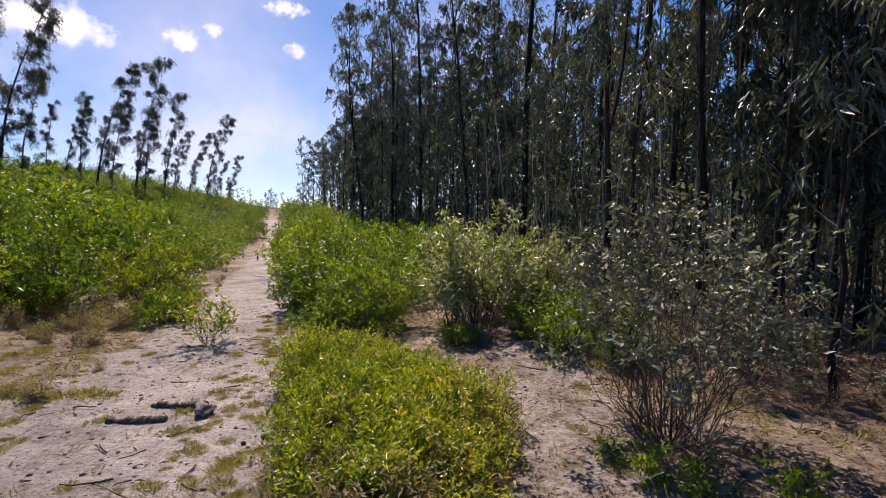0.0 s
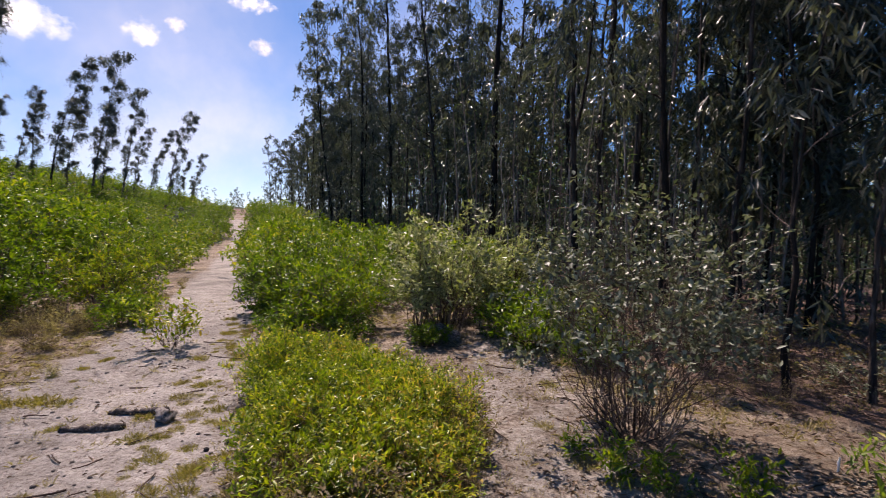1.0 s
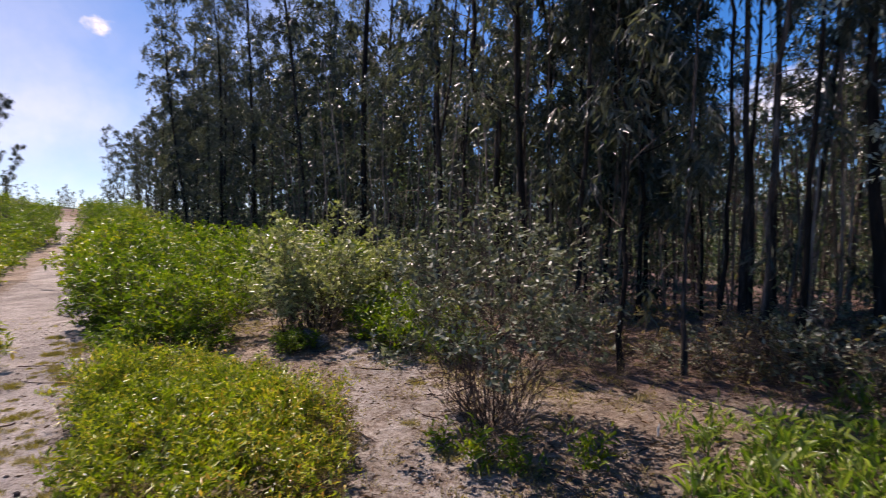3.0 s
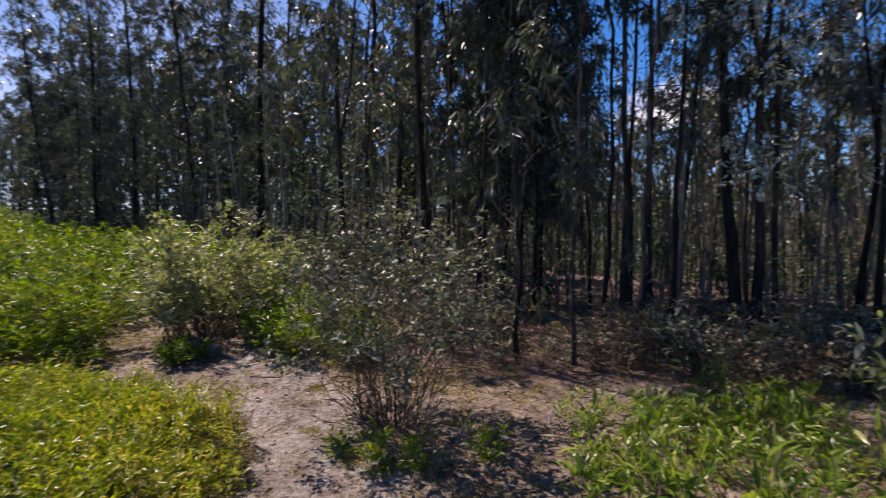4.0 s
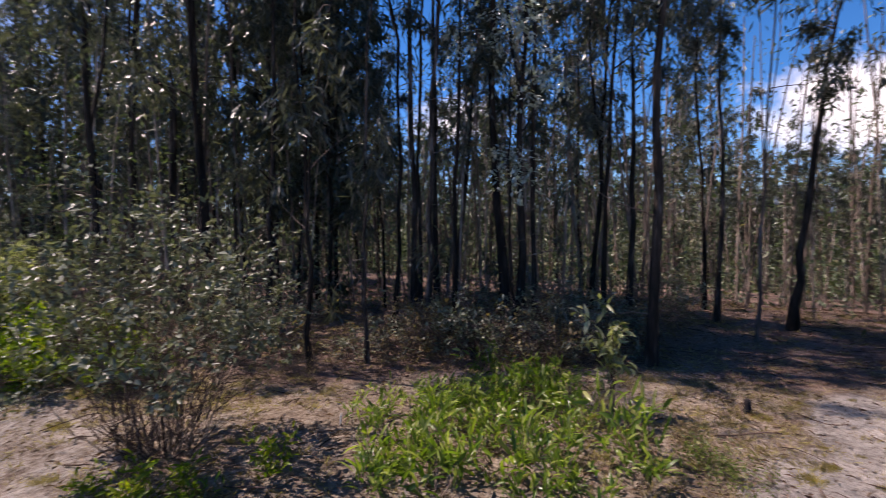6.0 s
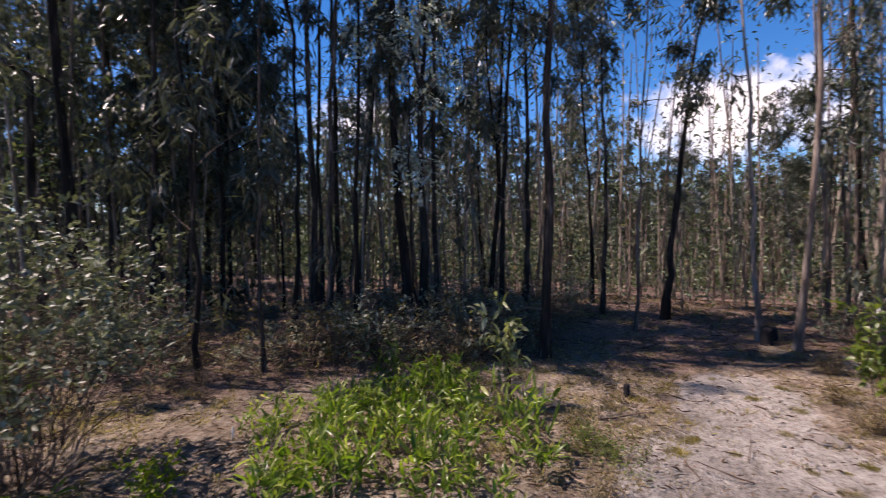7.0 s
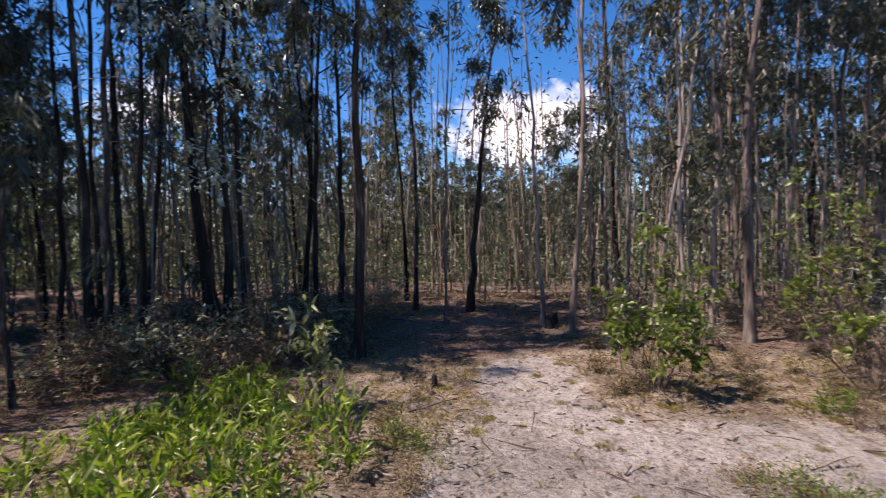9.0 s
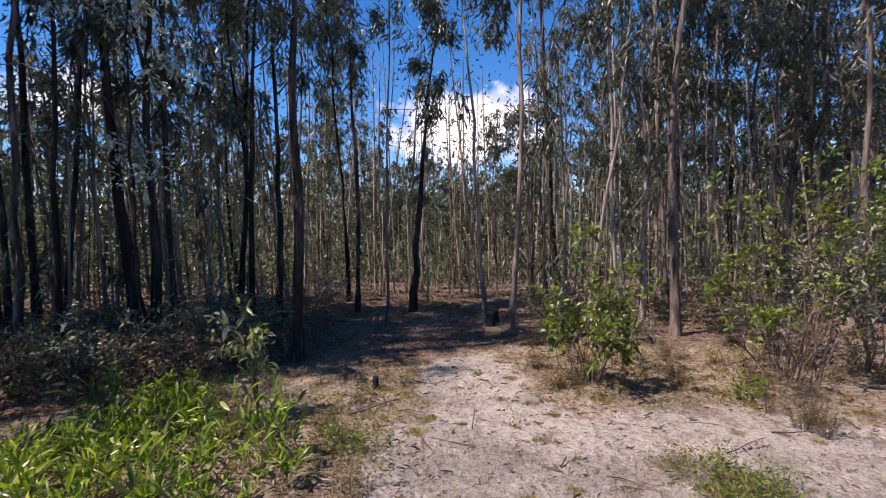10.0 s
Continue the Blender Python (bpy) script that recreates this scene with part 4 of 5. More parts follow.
def stand_weeds():
    """Low dry weeds and wispy seedlings, each by itself."""
    rs = np.random.RandomState(27)
    dry = [make_bush(560 + i, 0.2, 0.36, 24, 5, 5, (0.05, 0.012), STRAW if i % 2 else WEED, bare=0.1, flat=0.5, stem_radius=0.003, upright=0.5, name="dry_weed", jitter=0.7, crook=0.06) for i in range(4)]
    grey = [make_bush(570 + i, 0.2, 0.5, 30, 6, 2, (0.03, 0.007), WEED, bare=0.1, flat=0.3, stem_radius=0.0022, upright=0.6, name="dry_weed", jitter=0.5, crook=0.06) for i in range(3)]
    green = [make_bush(580 + i, 0.2, 0.13, 20, 5, 6, (0.03, 0.009), (LEAFY, WEED, LEAFY)[i], bare=0.1, flat=0.5, stem_radius=0.0022, upright=0.4, name="green_weed", jitter=0.7) for i in range(3)]
    bright = [make_bush(585 + i, 0.16, 0.24, 9, 3, 6, (0.065, 0.018), GREEN, bare=0.1, flat=0.4, stem_radius=0.0025, upright=0.7, name="green_weed", jitter=0.6, fine=True) for i in range(2)]
    rows = []
    for k in range(80):
        y = 6.4 + 2.4 * rs.rand()
        rows.append((grey if k % 3 == 0 else dry, track_x(y) - 1.5 - 4.0 * rs.rand(), y, 0.5 + 0.7 * rs.rand()))
    for k in range(26):
        y = 4.6 + 9 * rs.rand()
        side = -1 if rs.rand() < 0.5 else 1
        rows.append((dry, track_x(y) + side * (0.85 + 0.5 * rs.rand()), y, 0.35 + 0.4 * rs.rand()))
    for k in range(40):
        rows.append((dry if k % 3 else grey, 4.7 + 2.3 * rs.rand(), -0.9 - 3.6 * rs.rand(), 0.3 + 0.45 * rs.rand()))
    for k in range(14):
        rows.append((grey, 2.6 + 2.6 * rs.rand(), 3.3 + 1.8 * rs.rand(), 0.3 + 0.4 * rs.rand()))
    rows += [(grey, 3.8, -2.55, 1.0), (grey, 3.95, -2.7, 0.8), (grey, 3.65, -2.6, 0.8), (grey, 4.1, -2.5, 0.7), (grey, 2.75, -0.9, 0.5), (green, 2.9, -1.45, 1.1), (green, 3.1, -1.6, 1.2), (green, 2.75, -1.6, 1.0), (green, 3.25, -1.4, 0.9),
             (green, 2.95, -1.75, 1.0), (green, 2.0, -0.42, 0.9), (bright, 1.3, 3.15, 1.1), (bright, 1.15, 3.4, 0.9), (bright, 1.45, 2.95, 0.9), (bright, 1.9, 2.9, 1.0), (bright, 4.4, -2.5, 0.8), (bright, 4.5, -2.65, 0.7),
             (bright, -1.35, 5.9, 1.2), (bright, -1.5, 6.3, 1.3), (green, 3.4, 0.55, 1.0), (green, 3.6, 0.75, 1.1), (green, 3.0, 0.6, 0.9), (green, 3.9, 0.9, 0.9)]
    says = {id(dry): "low dry brown weed with wispy stems", id(grey): "thin grey-brown dry weed standing on sand", id(green): "low green and brown weed creeping on sandy ground", id(bright): "small bright-green seedling on bare ground"}
    for kinds, x, y, s in rows:
        t = put_copy(kinds[rs.randint(len(kinds))], x, y, 360 * rs.rand(), s, 0.8 + 0.4 * rs.rand())
        tagged(t, says[id(kinds)], "weed", "weeds on the ground")
    for m in dry + grey + green + bright:
        drop_master(m)


stand_weeds()


# ---- broad-leaved plants at the foot of the wood ----
PATCH = ((2.0, 2.35), (2.45, 2.75), (2.95, 3.1), (3.65, 2.95), (4.5, 2.8), (4.25, 2.2), (3.9, 1.45), (3.3, 0.95), (2.7, 1.0), (2.25, 1.55))


def inside_patch(x, y):
    """The bed of broad-leaved plants, between the woody bush and the clearing."""
    odd = False
    for (xa, ya), (xb, yb) in zip(PATCH, PATCH[1:] + PATCH[:1]):
        if (ya > y) != (yb > y) and x < xa + (y - ya) * (xb - xa) / (yb - ya):
            odd = not odd
    return odd


def stand_plants():
    rs = np.random.RandomState(31)
    kinds = [make_bush(540 + i, 0.22, 0.27, 11, 2, 5, (0.10, 0.018), BROAD, bare=0.15, flat=0.3, fine=True, upright=1.1, stem_radius=0.003, name="broadleaf_plant", scatter=0.65, jitter=0.7) for i in range(5)]
    spots = spaced(rs, 900, lambda r: (1.6 + 3.4 * r.rand(), 0.6 + 3.2 * r.rand()), lambda x, y: 0.22)
    for x, y in spots:
        if inside_patch(x, y) and noise.noise((x * 1.9, y * 1.9, 4.0)) > -0.28:
            t = put_copy(kinds[rs.randint(5)], x, y, 360 * rs.rand(), 0.7 + 0.5 * rs.rand() + 0.5 * rs.rand() ** 4, 0.85 + 0.5 * rs.rand())
            tagged(t, "leafy green plant with long upright leaves, some yellowing", "plant", "bed of broad-leaved plants")
    for m in kinds:
        drop_master(m)
    t = put(make_bush(550, 0.22, 0.95, 5, 4, 9, (0.105, 0.034), PALE, bare=0.3, flat=0.2, fine=True, upright=-0.5, stem_radius=0.006, name="sapling", close=True), 4.22, 1.55)
    tagged(t, "thin sapling with large pale hanging leaves", "sapling")
    t = put(make_bush(551, 0.16, 0.42, 5, 3, 6, (0.08, 0.024), BROAD, bare=0.3, flat=0.2, fine=True, name="sapling", close=True), 3.75, 1.75)
    tagged(t, "small sapling among the leafy plants", "sapling")


stand_plants()


# ---- on the ground ----
def in_view(r, near, far, lo=-136, hi=48):
    d = near + (far - near) * r.rand() ** 0.8
    a = radians(lo + (hi - lo) * r.rand())
    return -d * math.sin(a), d * math.cos(a)


def strew_grass():
    """Dry grass in tufts where the ground is neither bare sand nor leaf litter."""
    rs = np.random.RandomState(41)
    at, way, size, wide = [], [], [], []
    for _ in range(36000):
        x, y = in_view(rs, 1.6, 11)
        s, q = sandy(x, y), littered(x, y)
        patch = 0.55 + 0.9 * noise.noise((x * 0.8, y * 0.8, 1.5)) + 0.5 * noise.noise((x * 2.9, y * 2.9, 8.5))
        if rs.rand() > max(0.0, 1 - s) ** 1.2 * (1 - 0.5 * q) * patch + 0.06 * s:
            continue
        n = 9 + rs.randint(13)
        z = land(x, y)
        a = rs.rand(n) * 6.283
        r0 = 0.06 * rs.rand(n)
        at.append(np.c_[x + np.cos(a) * r0, y + np.sin(a) * r0, np.full(n, z - 0.006)])
        way.append(np.c_[np.cos(a) * 0.5, np.sin(a) * 0.5, 0.3 + 0.9 * rs.rand(n)] + rs.normal(size=(n, 3)) * 0.35)
        big = 0.018 + 0.045 * rs.rand() ** 2
        size.append(big * (0.5 + rs.rand(n)))
        wide.append(np.full(n, 0.0016 + 0.0005 * math.hypot(x, y)))
    v, f = blades(rs, np.concatenate(at), np.concatenate(way), np.concatenate(size), np.concatenate(wide), 0.1, 0.3)
    tagged(new("dry_grass", link_mesh("dry_grass", v, f, STRAW, False)), "short dry straw-coloured grass in tufts", "grass", kind="stuff")


def stand_tufts():
    """Short green-yellow grass tufts, each by itself."""
    rs = np.random.RandomState(45)
    kinds = []
    for _ in range(4):
        n = 260
        a, r0 = rs.rand(n) * 6.283, 0.085 * rs.rand(n) ** 0.7
        at = np.c_[np.cos(a) * r0, np.sin(a) * r0, np.full(n, -0.008)]
        way = np.c_[np.cos(a) * 6 * r0, np.sin(a) * 6 * r0, np.full(n, 0.8)] + rs.normal(size=(n, 3)) * 0.25
        kinds.append(link_mesh("grass_tuft", *blades(rs, at, way, 0.02 + 0.05 * rs.rand(n) ** 1.5, 0.0024, 0.1, 0.25), STRAW if _ == 3 else TURF, False))
    spots = [(-1.72, 3.6, 1.1), (-1.4, 3.33, 1.0), (-1.32, 3.15, 0.9), (-2.24, 3.15, 0.7), (-2.5, 2.95, 0.6), (-1.8, 4.4, 1.0), (-1.65, 4.5, 0.9), (-3.3, 4.8, 1.5), (-3.5, 4.75, 1.4), (-3.7, 4.66, 1.5),
             (-3.1, 4.75, 1.1), (-3.95, 4.7, 1.3), (-2.75, 4.2, 0.8), (-3.4, 8.0, 1.2), (-4.7, 6.8, 1.3), (-5.05, 6.0, 1.2), (-4.3, 6.2, 1.1), (-2.95, 8.4, 1.0), (-1.7, 5.6, 1.1), (-1.9, 6.4, 1.2),
             (-1.25, 3.6, 0.9), (-1.1, 2.9, 0.9), (-1.5, 2.75, 1.0), (2.95, -1.5, 1.3), (3.1, -1.65, 1.2), (2.75, -1.4, 1.0), (2.0, -0.4, 1.2), (2.1, -0.55, 0.9), (3.8, 0.25, 0.9), (4.05, 0.2, 0.8),
             (4.5, 0.75, 1.0), (4.8, 0.6, 0.9), (4.45, -1.3, 1.1), (4.9, -1.6, 1.2), (5.2, -1.9, 1.2), (4.6, -2.4, 1.1), (3.9, -2.7, 1.3), (1.3, 4.9, 0.9), (1.0, 3.9, 0.8), (1.1, 3.3, 0.9)]
    for _ in range(260):
        y = 2.2 + 6.2 * rs.rand()
        off = 0.5 + 2.6 * rs.rand() if rs.rand() < 0.5 else -0.45 - 0.95 * rs.rand()
        spots.append((track_x(y) - off, y, 0.4 + 0.75 * rs.rand() ** 2))
    for _ in range(60):
        spots.append((2.0 + 4.0 * rs.rand(), -3.4 + 3.9 * rs.rand(), 0.3 + 0.5 * rs.rand() ** 2))
    for x, y, s in spots:
        ob = tagged(new("grass_tuft", kinds[rs.randint(4)]), "short yellow-green grass tuft on sandy ground", "grass tuft", "grass tufts")
        ob.matrix_basis = pose(x, y, land(x, y), 0, 0, 360 * rs.rand()) @ Matrix.Diagonal((s, s, s * 0.9, 1))


def strew_understorey():
    """Low growth and thin poles deep in the wood; the poles nearest the clearing are saplings of their own."""
    rs = np.random.RandomState(46)
    at, way, size, wide, poles = [], [], [], [], []
    for k in range(2300):
        d = 8.5 + 36 * rs.rand() ** 1.1
        a = radians(-140 + 150 * rs.rand())
        x, y = -d * math.sin(a), d * math.cos(a)
        if x < wood_edge(y) + 0.8 or (-0.9 < y < 2.3 and x < 9.9):
            continue
        z = land(x, y)
        pole = k % 5 < 3
        if pole:
            h = 2.5 + 4 * rs.rand()
            pts = wander(rs, (x, y, z - 0.1), (rs.normal() * 0.05, rs.normal() * 0.05, 1), h, 5, 0.025)
            line = (pts, (0.010 + 0.014 * rs.rand() + 0.0004 * d) * np.array([1, 0.95, 0.9, 0.8, 0.65, 0.4]))
            n, r0 = 44, 0.32
            zz = z + h * (0.35 + 0.7 * rs.rand(n))
        else:
            n, r0 = 60, 0.35 + 0.02 * d
            zz = z + (0.6 + 0.9 * rs.rand() + 0.02 * d) * rs.rand(n) ** 1.3
        spots = np.c_[x + rs.normal(size=n) * r0, y + rs.normal(size=n) * r0, zz]
        ways = rs.normal(size=(n, 3)) + [0, 0, -0.2]
        sizes, widths = (0.06 + 0.005 * d) * (0.6 + 0.8 * rs.rand(n)), np.full(n, 0.022 + 0.002 * d)
        if pole and d < 19:
            root = tagged(new("sapling"), "thin pale eucalyptus sapling under the trees", "sapling", "saplings under the trees")
            foot = np.array([x, y, z])
            root.matrix_basis = pose(x, y, z)
            part("stem", link_mesh("stem", *tubes([(line[0] - foot, line[1])], 5), BARK_PALE), root)
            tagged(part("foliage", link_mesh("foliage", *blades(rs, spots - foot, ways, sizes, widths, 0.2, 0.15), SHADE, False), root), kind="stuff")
            continue
        if pole:
            poles.append(line)
        at.append(spots)
        way.append(ways)
        size.append(sizes)
        wide.append(widths)
    v, f = blades(rs, np.concatenate(at), np.concatenate(way), np.concatenate(size), np.concatenate(wide), 0.2, 0.15)
    rest = tagged(new("understorey"), "low grey-green growth and thin poles under the trees", "undergrowth", kind="stuff")
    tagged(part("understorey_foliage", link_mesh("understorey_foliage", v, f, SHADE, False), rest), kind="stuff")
    tagged(part("understorey_polework", link_mesh("understorey_polework", *tubes(poles, 5), BARK_PALE), rest), kind="stuff")


def strew_litter():
    """Fallen leaves and bark, thick under the trees and thin on the sand."""
    rs = np.random.RandomState(42)
    at = []
    for _ in range(100000):
        x, y = in_view(rs, 1.5, 13, -136, 40)
        thick = 0.5 + 1.6 * max(0.0, noise.noise((x * 1.7, y * 1.7, 2.2)) + 0.25)
        if rs.rand() < (0.17 + 0.6 * littered(x, y) + 0.5 * (1 - sandy(x, y)) - (0.1 if beside(x, y) < 1 else 0)) * thick:
            at.append((x, y, land(x, y) + 0.008 + 0.02 * rs.rand()))
    at = np.array(at)
    a = rs.rand(len(at)) * 6.283
    way = np.c_[np.cos(a), np.sin(a), rs.normal(size=len(at)) * 0.22]
    v, f = blades(rs, at, way, 0.012 + 0.07 * rs.rand(len(at)) ** 1.8, 0.004 + 0.012 * rs.rand(len(at)), 0.3, 0.3)
    tagged(new("leaf_litter", link_mesh("leaf_litter", v, f, LITTER, False)), "fallen brown eucalyptus leaves and bark strips", "leaf litter", kind="stuff")


def strew_sticks():
    rs = np.random.RandomState(43)
    lines = []
    for _ in range(1500):
        x, y = in_view(rs, 1.8, 10, -136, 40)
        if rs.rand() > 0.4 + 0.75 * littered(x, y):
            continue
        a = rs.rand() * 6.283
        k = 0.10 + 0.35 * rs.rand() ** 2
        pts = wander(rs, (x, y, land(x, y) + 0.012), (math.cos(a), math.sin(a), 0.03 * rs.normal()), k, 4, 0.12)
        lines.append((pts, (0.003 + 0.005 * rs.rand()) * np.array([1, 0.9, 0.8, 0.65, 0.4])))
    tagged(new("fallen_sticks", link_mesh("fallen_sticks", *tubes(lines, 4), TWIG)), "thin fallen sticks scattered on the ground", "sticks", kind="stuff")


def lump(rs, size, flat=0.7, rough=0.25, detail=2):
    """A rough stone or clod."""
    bm = bmesh.new()
    bmesh.ops.create_icosphere(bm, subdivisions=detail, radius=1)
    o = rs.rand(3) * 50
    for v in bm.verts:
        k = 1 + rough * noise.noise(Vector(v.co) * 1.3 + Vector(o)) + rough * 0.5 * noise.noise(Vector(v.co) * 3.1 + Vector(o))
        v.co = Vector((v.co.x * k, v.co.y * k, v.co.z * k * flat)) * size
    return bm


def bm_mesh(name, bm, material):
    me = bpy.data.meshes.new(name)
    bm.to_mesh(me)
    bm.free()
    me.materials.append(material)
    for p in me.polygons:
        p.use_smooth = True
    return me


def strew_pebbles():
    rs = np.random.RandomState(44)
    pats = []
    for _ in range(4):
        bm = lump(rs, 1.0, 0.6, 0.35, 1)
        pats.append((np.array([v.co[:] for v in bm.verts]), np.array([[v.index for v in f.verts] for f in bm.faces])))
        bm.free()
    items = []
    for _ in range(9000):
        x, y = in_view(rs, 1.8, 10, -132, 46)
        if rs.rand() < 0.25 + 0.6 * sandy(x, y):
            k = 0.005 + 0.016 * rs.rand() ** 3.5
            items.append(moved(pats[rs.randint(4)], pose(x, y, land(x, y) + k * 0.2, 0, 0, 360 * rs.rand()) @ Matrix.Scale(k, 4)))
    tagged(new("pebbles", link_mesh("pebbles", *merge(items), STONE)), "small pebbles and crumbs of earth on the sand", "pebbles", kind="stuff")


strew_grass()
stand_tufts()
strew_understorey()
strew_litter()
strew_sticks()
strew_pebbles()


def fallen_wood(name, pts, radii, material, label, seed, rest=0.6):
    """A dead branch lying on the ground, knotted along its length."""
    rs = np.random.RandomState(seed)
    pts, radii = np.array(pts, float), np.array(radii, float)
    t = np.linspace(0, 1, 22)
    s = np.linspace(0, 1, len(pts))
    p = np.stack([np.interp(t, s, pts[:, k]) for k in range(3)], 1) + rs.normal(size=(22, 3)) * radii.mean() * 0.16
    r = np.interp(t, s, radii) * (1 + 0.16 * rs.normal(size=22))
    p[:, 2] += [land(q[0], q[1]) for q in p]
    p[:, 2] += r * rest
    p, r = np.vstack([p[:1], p, p[-1:]]), np.r_[0.001, r, 0.001]
    return tagged(new(name, link_mesh(name, *tubes([(p, r)], 10), material)), label, "branch")


fallen_wood("fallen_log", [(-2.70, 4.16, 0), (-2.42, 4.14, 0), (-2.22, 4.17, 0)], [0.022, 0.03, 0.026], DEAD, "short dark dead log lying on the sandy track", 1)
fallen_wood("fallen_log", [(-2.52, 4.50, 0), (-2.25, 4.46, 0.01), (-2.02, 4.42, 0.02)], [0.026, 0.024, 0.03], DEAD, "weathered grey log with a split end on the track", 2)
knot = bm_mesh("root_knot", lump(np.random.RandomState(3), 0.075, 0.75, 0.6, 3), DEAD)
knot = tagged(new("root_knot", knot), "dark gnarled root end lying on the track", "wood")
knot.matrix_basis = pose(-1.98, 4.30, land(-1.98, 4.30) + 0.045, 0, 0, 30)
for i, (x, y, k) in enumerate(((-1.30, 3.82, 0.032), (-1.42, 3.72, 0.02), (0.35, 6.9, 0.14), (0.55, 6.75, 0.10))):
    ob = tagged(new("clod", bm_mesh("clod", lump(np.random.RandomState(10 + i), k, 0.8, 0.4, 2), CHAR if k < 0.05 else DEAD)), "dark clod of earth on the ground", "clod", "clods")
    ob.matrix_basis = pose(x, y, land(x, y) + k * 0.5, 0, 0, 70 * i)
rock = tagged(new("flat_rock", bm_mesh("flat_rock", lump(np.random.RandomState(20), 0.11, 0.10, 0.5, 3), STONE)), "flat pale grey stone half sunk in the sand", "stone")
rock.matrix_basis = pose(4.5, -0.68, land(4.5, -0.68) + 0.005)
for x, y, r, h in ((4.86, 0.70, 0.03, 0.11), (7.55, -0.62, 0.07, 0.22), (7.82, -0.72, 0.05, 0.16)):
    p = np.array([(0, 0, -0.05), (0.003, 0, h * 0.3), (0.008, 0.004, h * 0.7), (0.004, 0.002, h), (0.004, 0.002, h + 0.002)])
    ob = tagged(new("charred_stump", link_mesh("charred_stump", *tubes([(p, np.array([r * 1.25, r, r * 0.92, r * 0.8, 0.002]))], 10), CHAR)), "small charred black stump on the trail", "stump", "charred stumps")
    ob.matrix_basis = pose(x, y, land(x, y))

m, n, l, p = nodes_of("white_plastic")
p.inputs["Base Color"].default_value, p.inputs["Roughness"].default_value = (0.75, 0.74, 0.70, 1), 0.45
strip = np.array([(0, 0, -0.02), (0.002, 0, 0.03), (0.004, 0.002, 0.065), (0.012, 0.003, 0.095)])
ob = tagged(new("plastic_strip", link_mesh("plastic_strip", *tubes([(strip, np.array([0.009, 0.01, 0.01, 0.006]))], 4), m)), "small white plastic strip standing in the ground", "strip")
ob.matrix_basis = pose(2.66, 3.14, land(2.66, 3.14))


def dead_branches():
    """Broken branches caught in the brush."""
    rs = np.random.RandomState(61)
    for i, (x, y, z, az, rise, k, r) in enumerate(((6.25, 4.0, 0.95, -132, 0.18, 1.3, 0.014), (6.5, 3.9, 0.9, -120, -0.12, 0.8, 0.010), (5.5, 2.9, 0.05, -60, 0.6, 0.9, 0.009), (5.9, 2.6, 0.1, -150, 0.35, 1.0, 0.008),
                                                   (5.2, 2.4, 0.05, -110, 0.12, 1.1, 0.007), (2.25, 4.1, 0.75, -60, 0.25, 0.7, 0.005), (4.9, 3.2, 0.1, -20, 0.5, 0.9, 0.008), (6.0, -2.5, 0.1, -60, 0.4, 0.9, 0.01))):
        a = radians(az)
        pts = wander(rs, (x, y, land(x, y) + z), (-math.sin(a), math.cos(a), rise), k, 8, 0.14, -0.03)
        ob = new("dead_branch", link_mesh("dead_branch", *tubes([(pts, r * np.linspace(1, 0.3, 9))], 6), DEAD if i < 2 else TWIG))
        tagged(ob, "bare dead branch caught in the brush", "branch", "dead branches")


dead_branches()


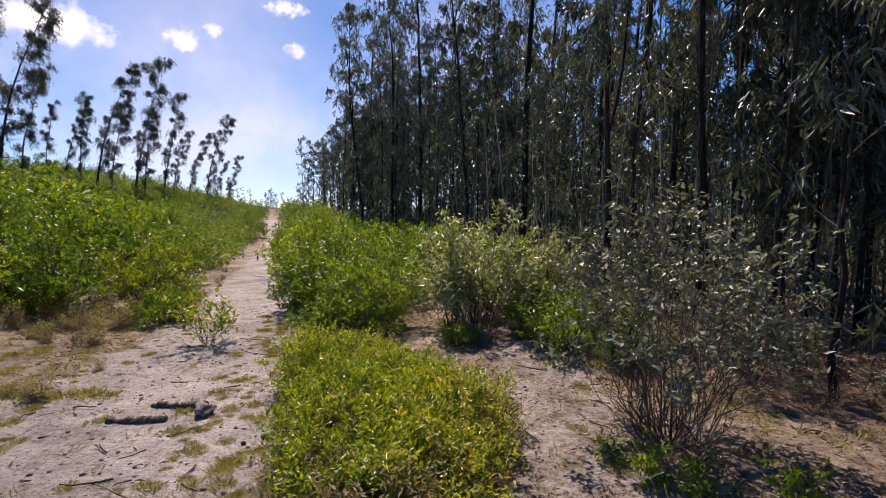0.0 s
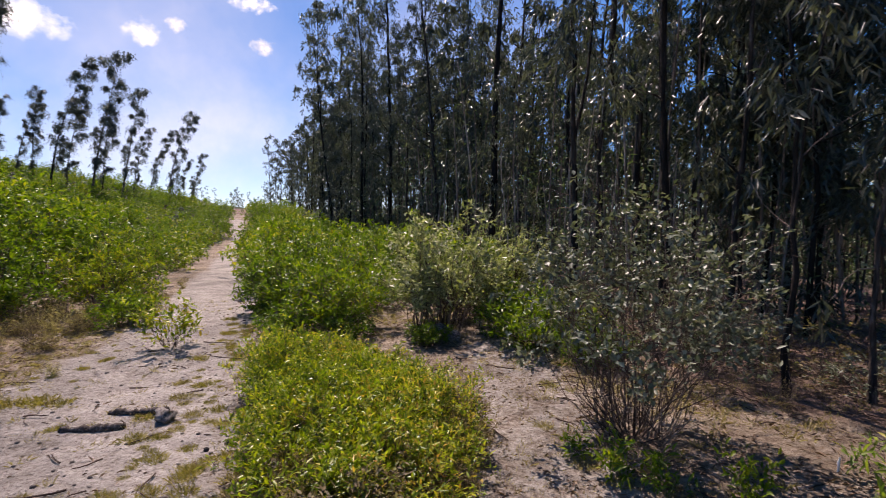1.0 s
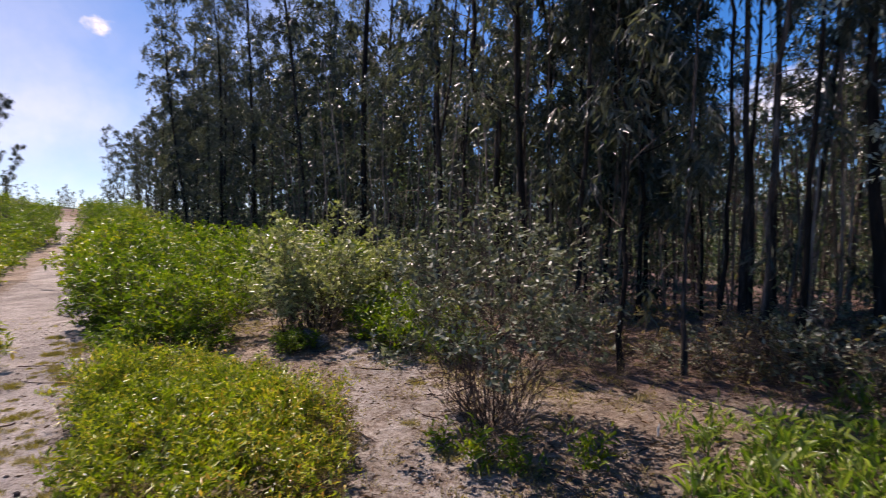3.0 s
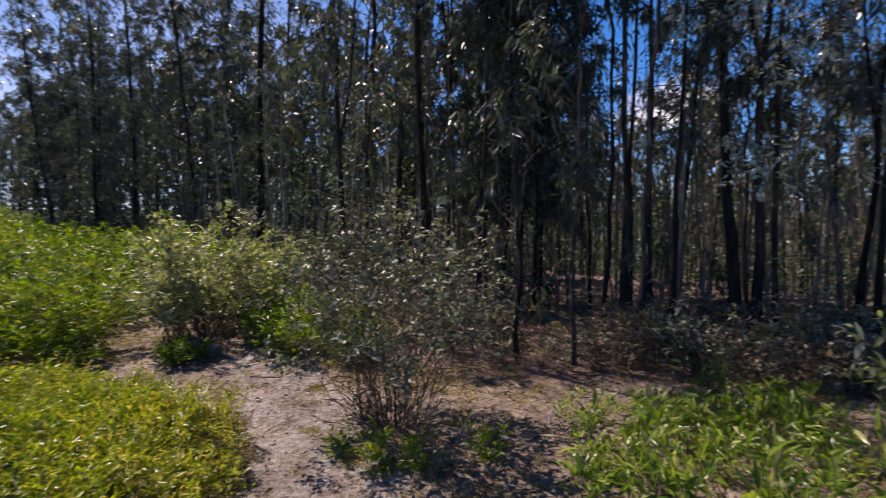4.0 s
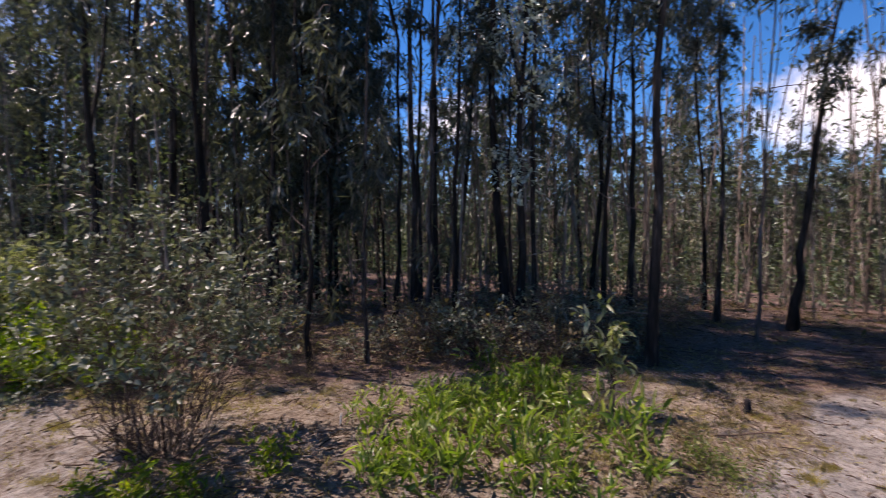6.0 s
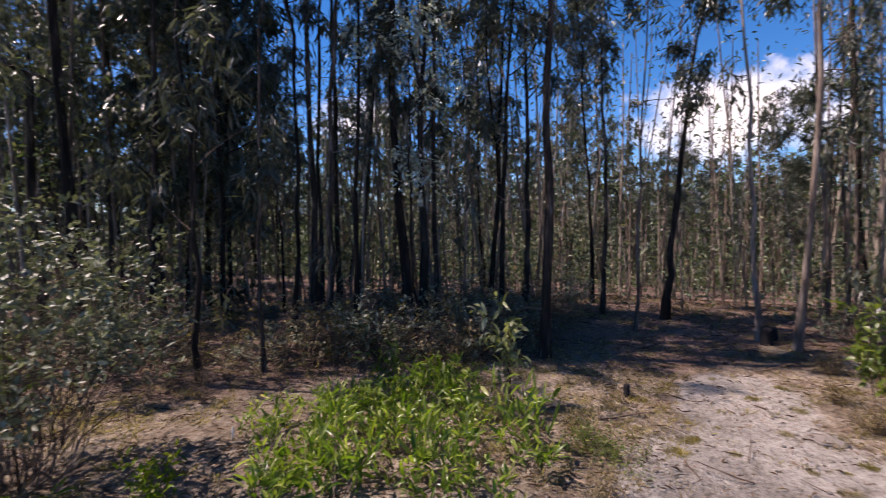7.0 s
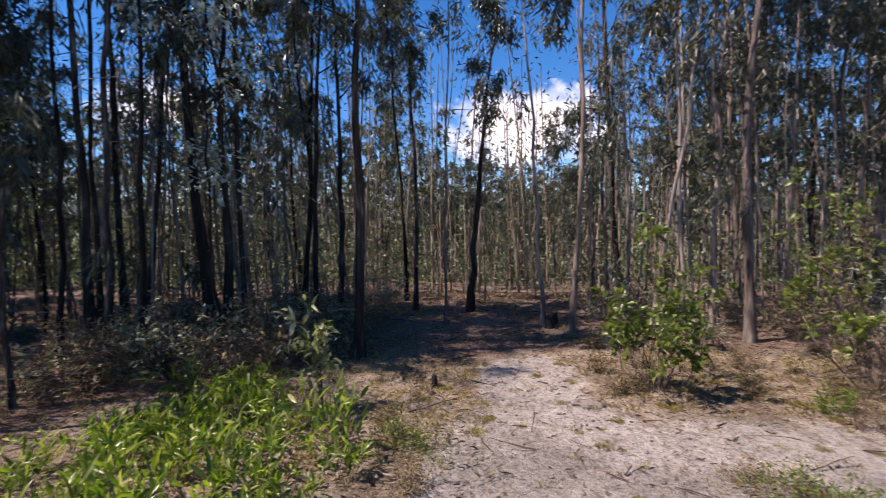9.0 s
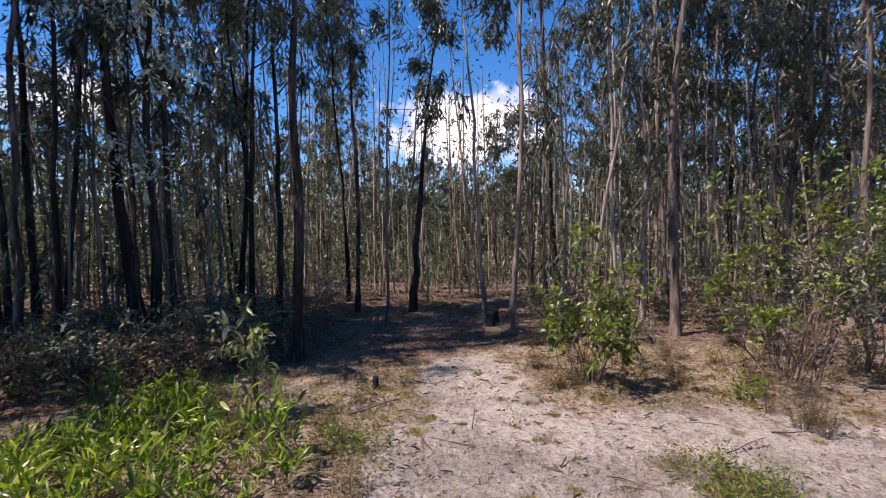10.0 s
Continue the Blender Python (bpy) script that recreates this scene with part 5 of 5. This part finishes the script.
# ---- clouds, sky glow and far ridge ----
def cloud(name, az, el, wide, high, seed, far=2600.0, glow=1.0, cover=0.5, soft=0.2):
    """A far bank of cloud, haze or sky glow: a curved, self-lit sheet with ragged edges."""
    cols, rows = 24, 12
    verts = []
    for j in range(rows + 1):
        for i in range(cols + 1):
            a, e = radians(az + wide * (0.5 - i / cols)), radians(el + high * (j / rows - 0.5))
            verts.append((-far * math.sin(a) * math.cos(e), far * math.cos(a) * math.cos(e), far * math.sin(e)))
    faces = [(j * (cols + 1) + i, j * (cols + 1) + i + 1, (j + 1) * (cols + 1) + i + 1, (j + 1) * (cols + 1) + i) for j in range(rows) for i in range(cols)]
    m, n, l, p = nodes_of("cloud_glow")
    n.remove(p)
    me = link_mesh(name, verts, faces, m)
    uv = me.uv_layers.new(name="sheet")
    for poly in me.polygons:
        for li in poly.loop_indices:
            v = me.loops[li].vertex_index
            uv.data[li].uv = ((v % (cols + 1)) / cols, (v // (cols + 1)) / rows)
    u = n.new("ShaderNodeUVMap")
    u.uv_map = "sheet"
    mapping = n.new("ShaderNodeMapping")
    mapping.inputs["Location"].default_value = (-0.5, -0.5, 0)
    l.new(u.outputs[0], mapping.inputs["Vector"])
    length = n.new("ShaderNodeVectorMath")
    length.operation = "LENGTH"
    l.new(mapping.outputs[0], length.inputs[0])
    stretch = n.new("ShaderNodeMapping")
    stretch.inputs["Location"].default_value = (seed * 3.7, seed * 1.3, 0)
    stretch.inputs["Scale"].default_value = (wide / high, 1, 1)
    l.new(u.outputs[0], stretch.inputs["Vector"])
    t = n.new("ShaderNodeTexNoise")
    t.inputs["Scale"].default_value, t.inputs["Detail"].default_value, t.inputs["Roughness"].default_value = 2.6, 9, 0.58
    l.new(stretch.outputs[0], t.inputs["Vector"])
    edge = n.new("ShaderNodeMath")
    edge.operation = "MULTIPLY_ADD"
    edge.inputs[1].default_value, edge.inputs[2].default_value = -1.5, cover
    l.new(length.outputs["Value"], edge.inputs[0])
    total = n.new("ShaderNodeMath")
    l.new(edge.outputs[0], total.inputs[0])
    l.new(t.outputs["Fac"], total.inputs[1])
    alpha = n.new("ShaderNodeMapRange")
    alpha.inputs["From Min"].default_value, alpha.inputs["From Max"].default_value = 0.42, 0.42 + soft
    l.new(total.outputs[0], alpha.inputs["Value"])
    shade = ramp(n, [(0.3, (0.72, 0.78, 0.88)), (0.6, (1.0, 1.0, 1.0))])
    l.new(t.outputs["Fac"], shade.inputs[0])
    clear, em, mix = n.new("ShaderNodeBsdfTransparent"), n.new("ShaderNodeEmission"), n.new("ShaderNodeMixShader")
    em.inputs["Strength"].default_value = glow
    l.new(shade.outputs[0], em.inputs["Color"])
    l.new(alpha.outputs[0], mix.inputs[0])
    l.new(clear.outputs[0], mix.inputs[1])
    l.new(em.outputs[0], mix.inputs[2])
    l.new(mix.outputs[0], n["Material Output"].inputs["Surface"])
    tagged(new(name, me), "white ragged-edged backdrop sheet for cloud and sky glow", "cloud", kind="structure")


# thin haze; its emission also adds the pale sky glow near the sun
cloud("backdrop_haze", 18.0, 18.0, 110, 60, 9, far=3400.0, glow=0.70, cover=0.62, soft=1.9)
cloud("backdrop_cloud_1", 39.0, 17.5, 16, 6.0, 1, glow=1.10, cover=0.45, soft=0.42)
cloud("backdrop_cloud_2", 27.3, 18.0, 4.5, 3.6, 2, glow=1.02, cover=0.45, soft=0.42)
cloud("backdrop_cloud_3", 24.4, 19.2, 2.6, 2.2, 3, glow=0.85, cover=0.45, soft=0.42)
cloud("backdrop_cloud_4", 17.2, 22.0, 7.0, 2.2, 4, glow=0.94, cover=0.45, soft=0.42)
cloud("backdrop_cloud_5", 16.2, 18.2, 3.6, 2.4, 5, glow=0.77, cover=0.45, soft=0.42)
cloud("backdrop_cloud_6", -92.5, 10.3, 21, 10.0, 6, glow=0.92, cover=0.66, soft=0.4)
cloud("backdrop_cloud_8", -53.0, 11.5, 16, 7.0, 8, glow=0.85, cover=0.5, soft=0.35)
# no cloud: an added glowing sheet that whitens the sky above the horizon
cloud("backdrop_cloud_7", 22.0, 8.0, 80, 30.0, 7, glow=0.82, cover=0.5, soft=1.3)


def far_ridge():
    rows = []
    for k in range(200):
        a = radians(-175 + 200 * k / 199)
        d = 1900.0
        z = (105 + 50 * noise.noise((k * 0.05, 1.7, 0)) + 18 * noise.noise((k * 0.21, 5.1, 0))) * (1 - 0.9 * smooth(-45, -10, math.degrees(a)))
        rows.append([(-d * math.sin(a), d * math.cos(a), -80), (-d * math.sin(a) * 1.1, d * math.cos(a) * 1.1, z)])
    verts = [v for r in rows for v in r]
    faces = [(2 * i, 2 * i + 2, 2 * i + 3, 2 * i + 1) for i in range(199)]
    # distance haze is put into the hillside as a blue base colour
    m = plain_material("hazed_hillside", [(0.2, (0.07, 0.10, 0.13)), (0.6, (0.10, 0.14, 0.18)), (1.0, (0.13, 0.17, 0.22))], 0.01, 1.0, 0.0)
    tagged(new("backdrop_ridge", link_mesh("backdrop_ridge", verts, faces, m)), "distant mountain ridge with blue haze in its colour", "mountain", kind="structure")


far_ridge()
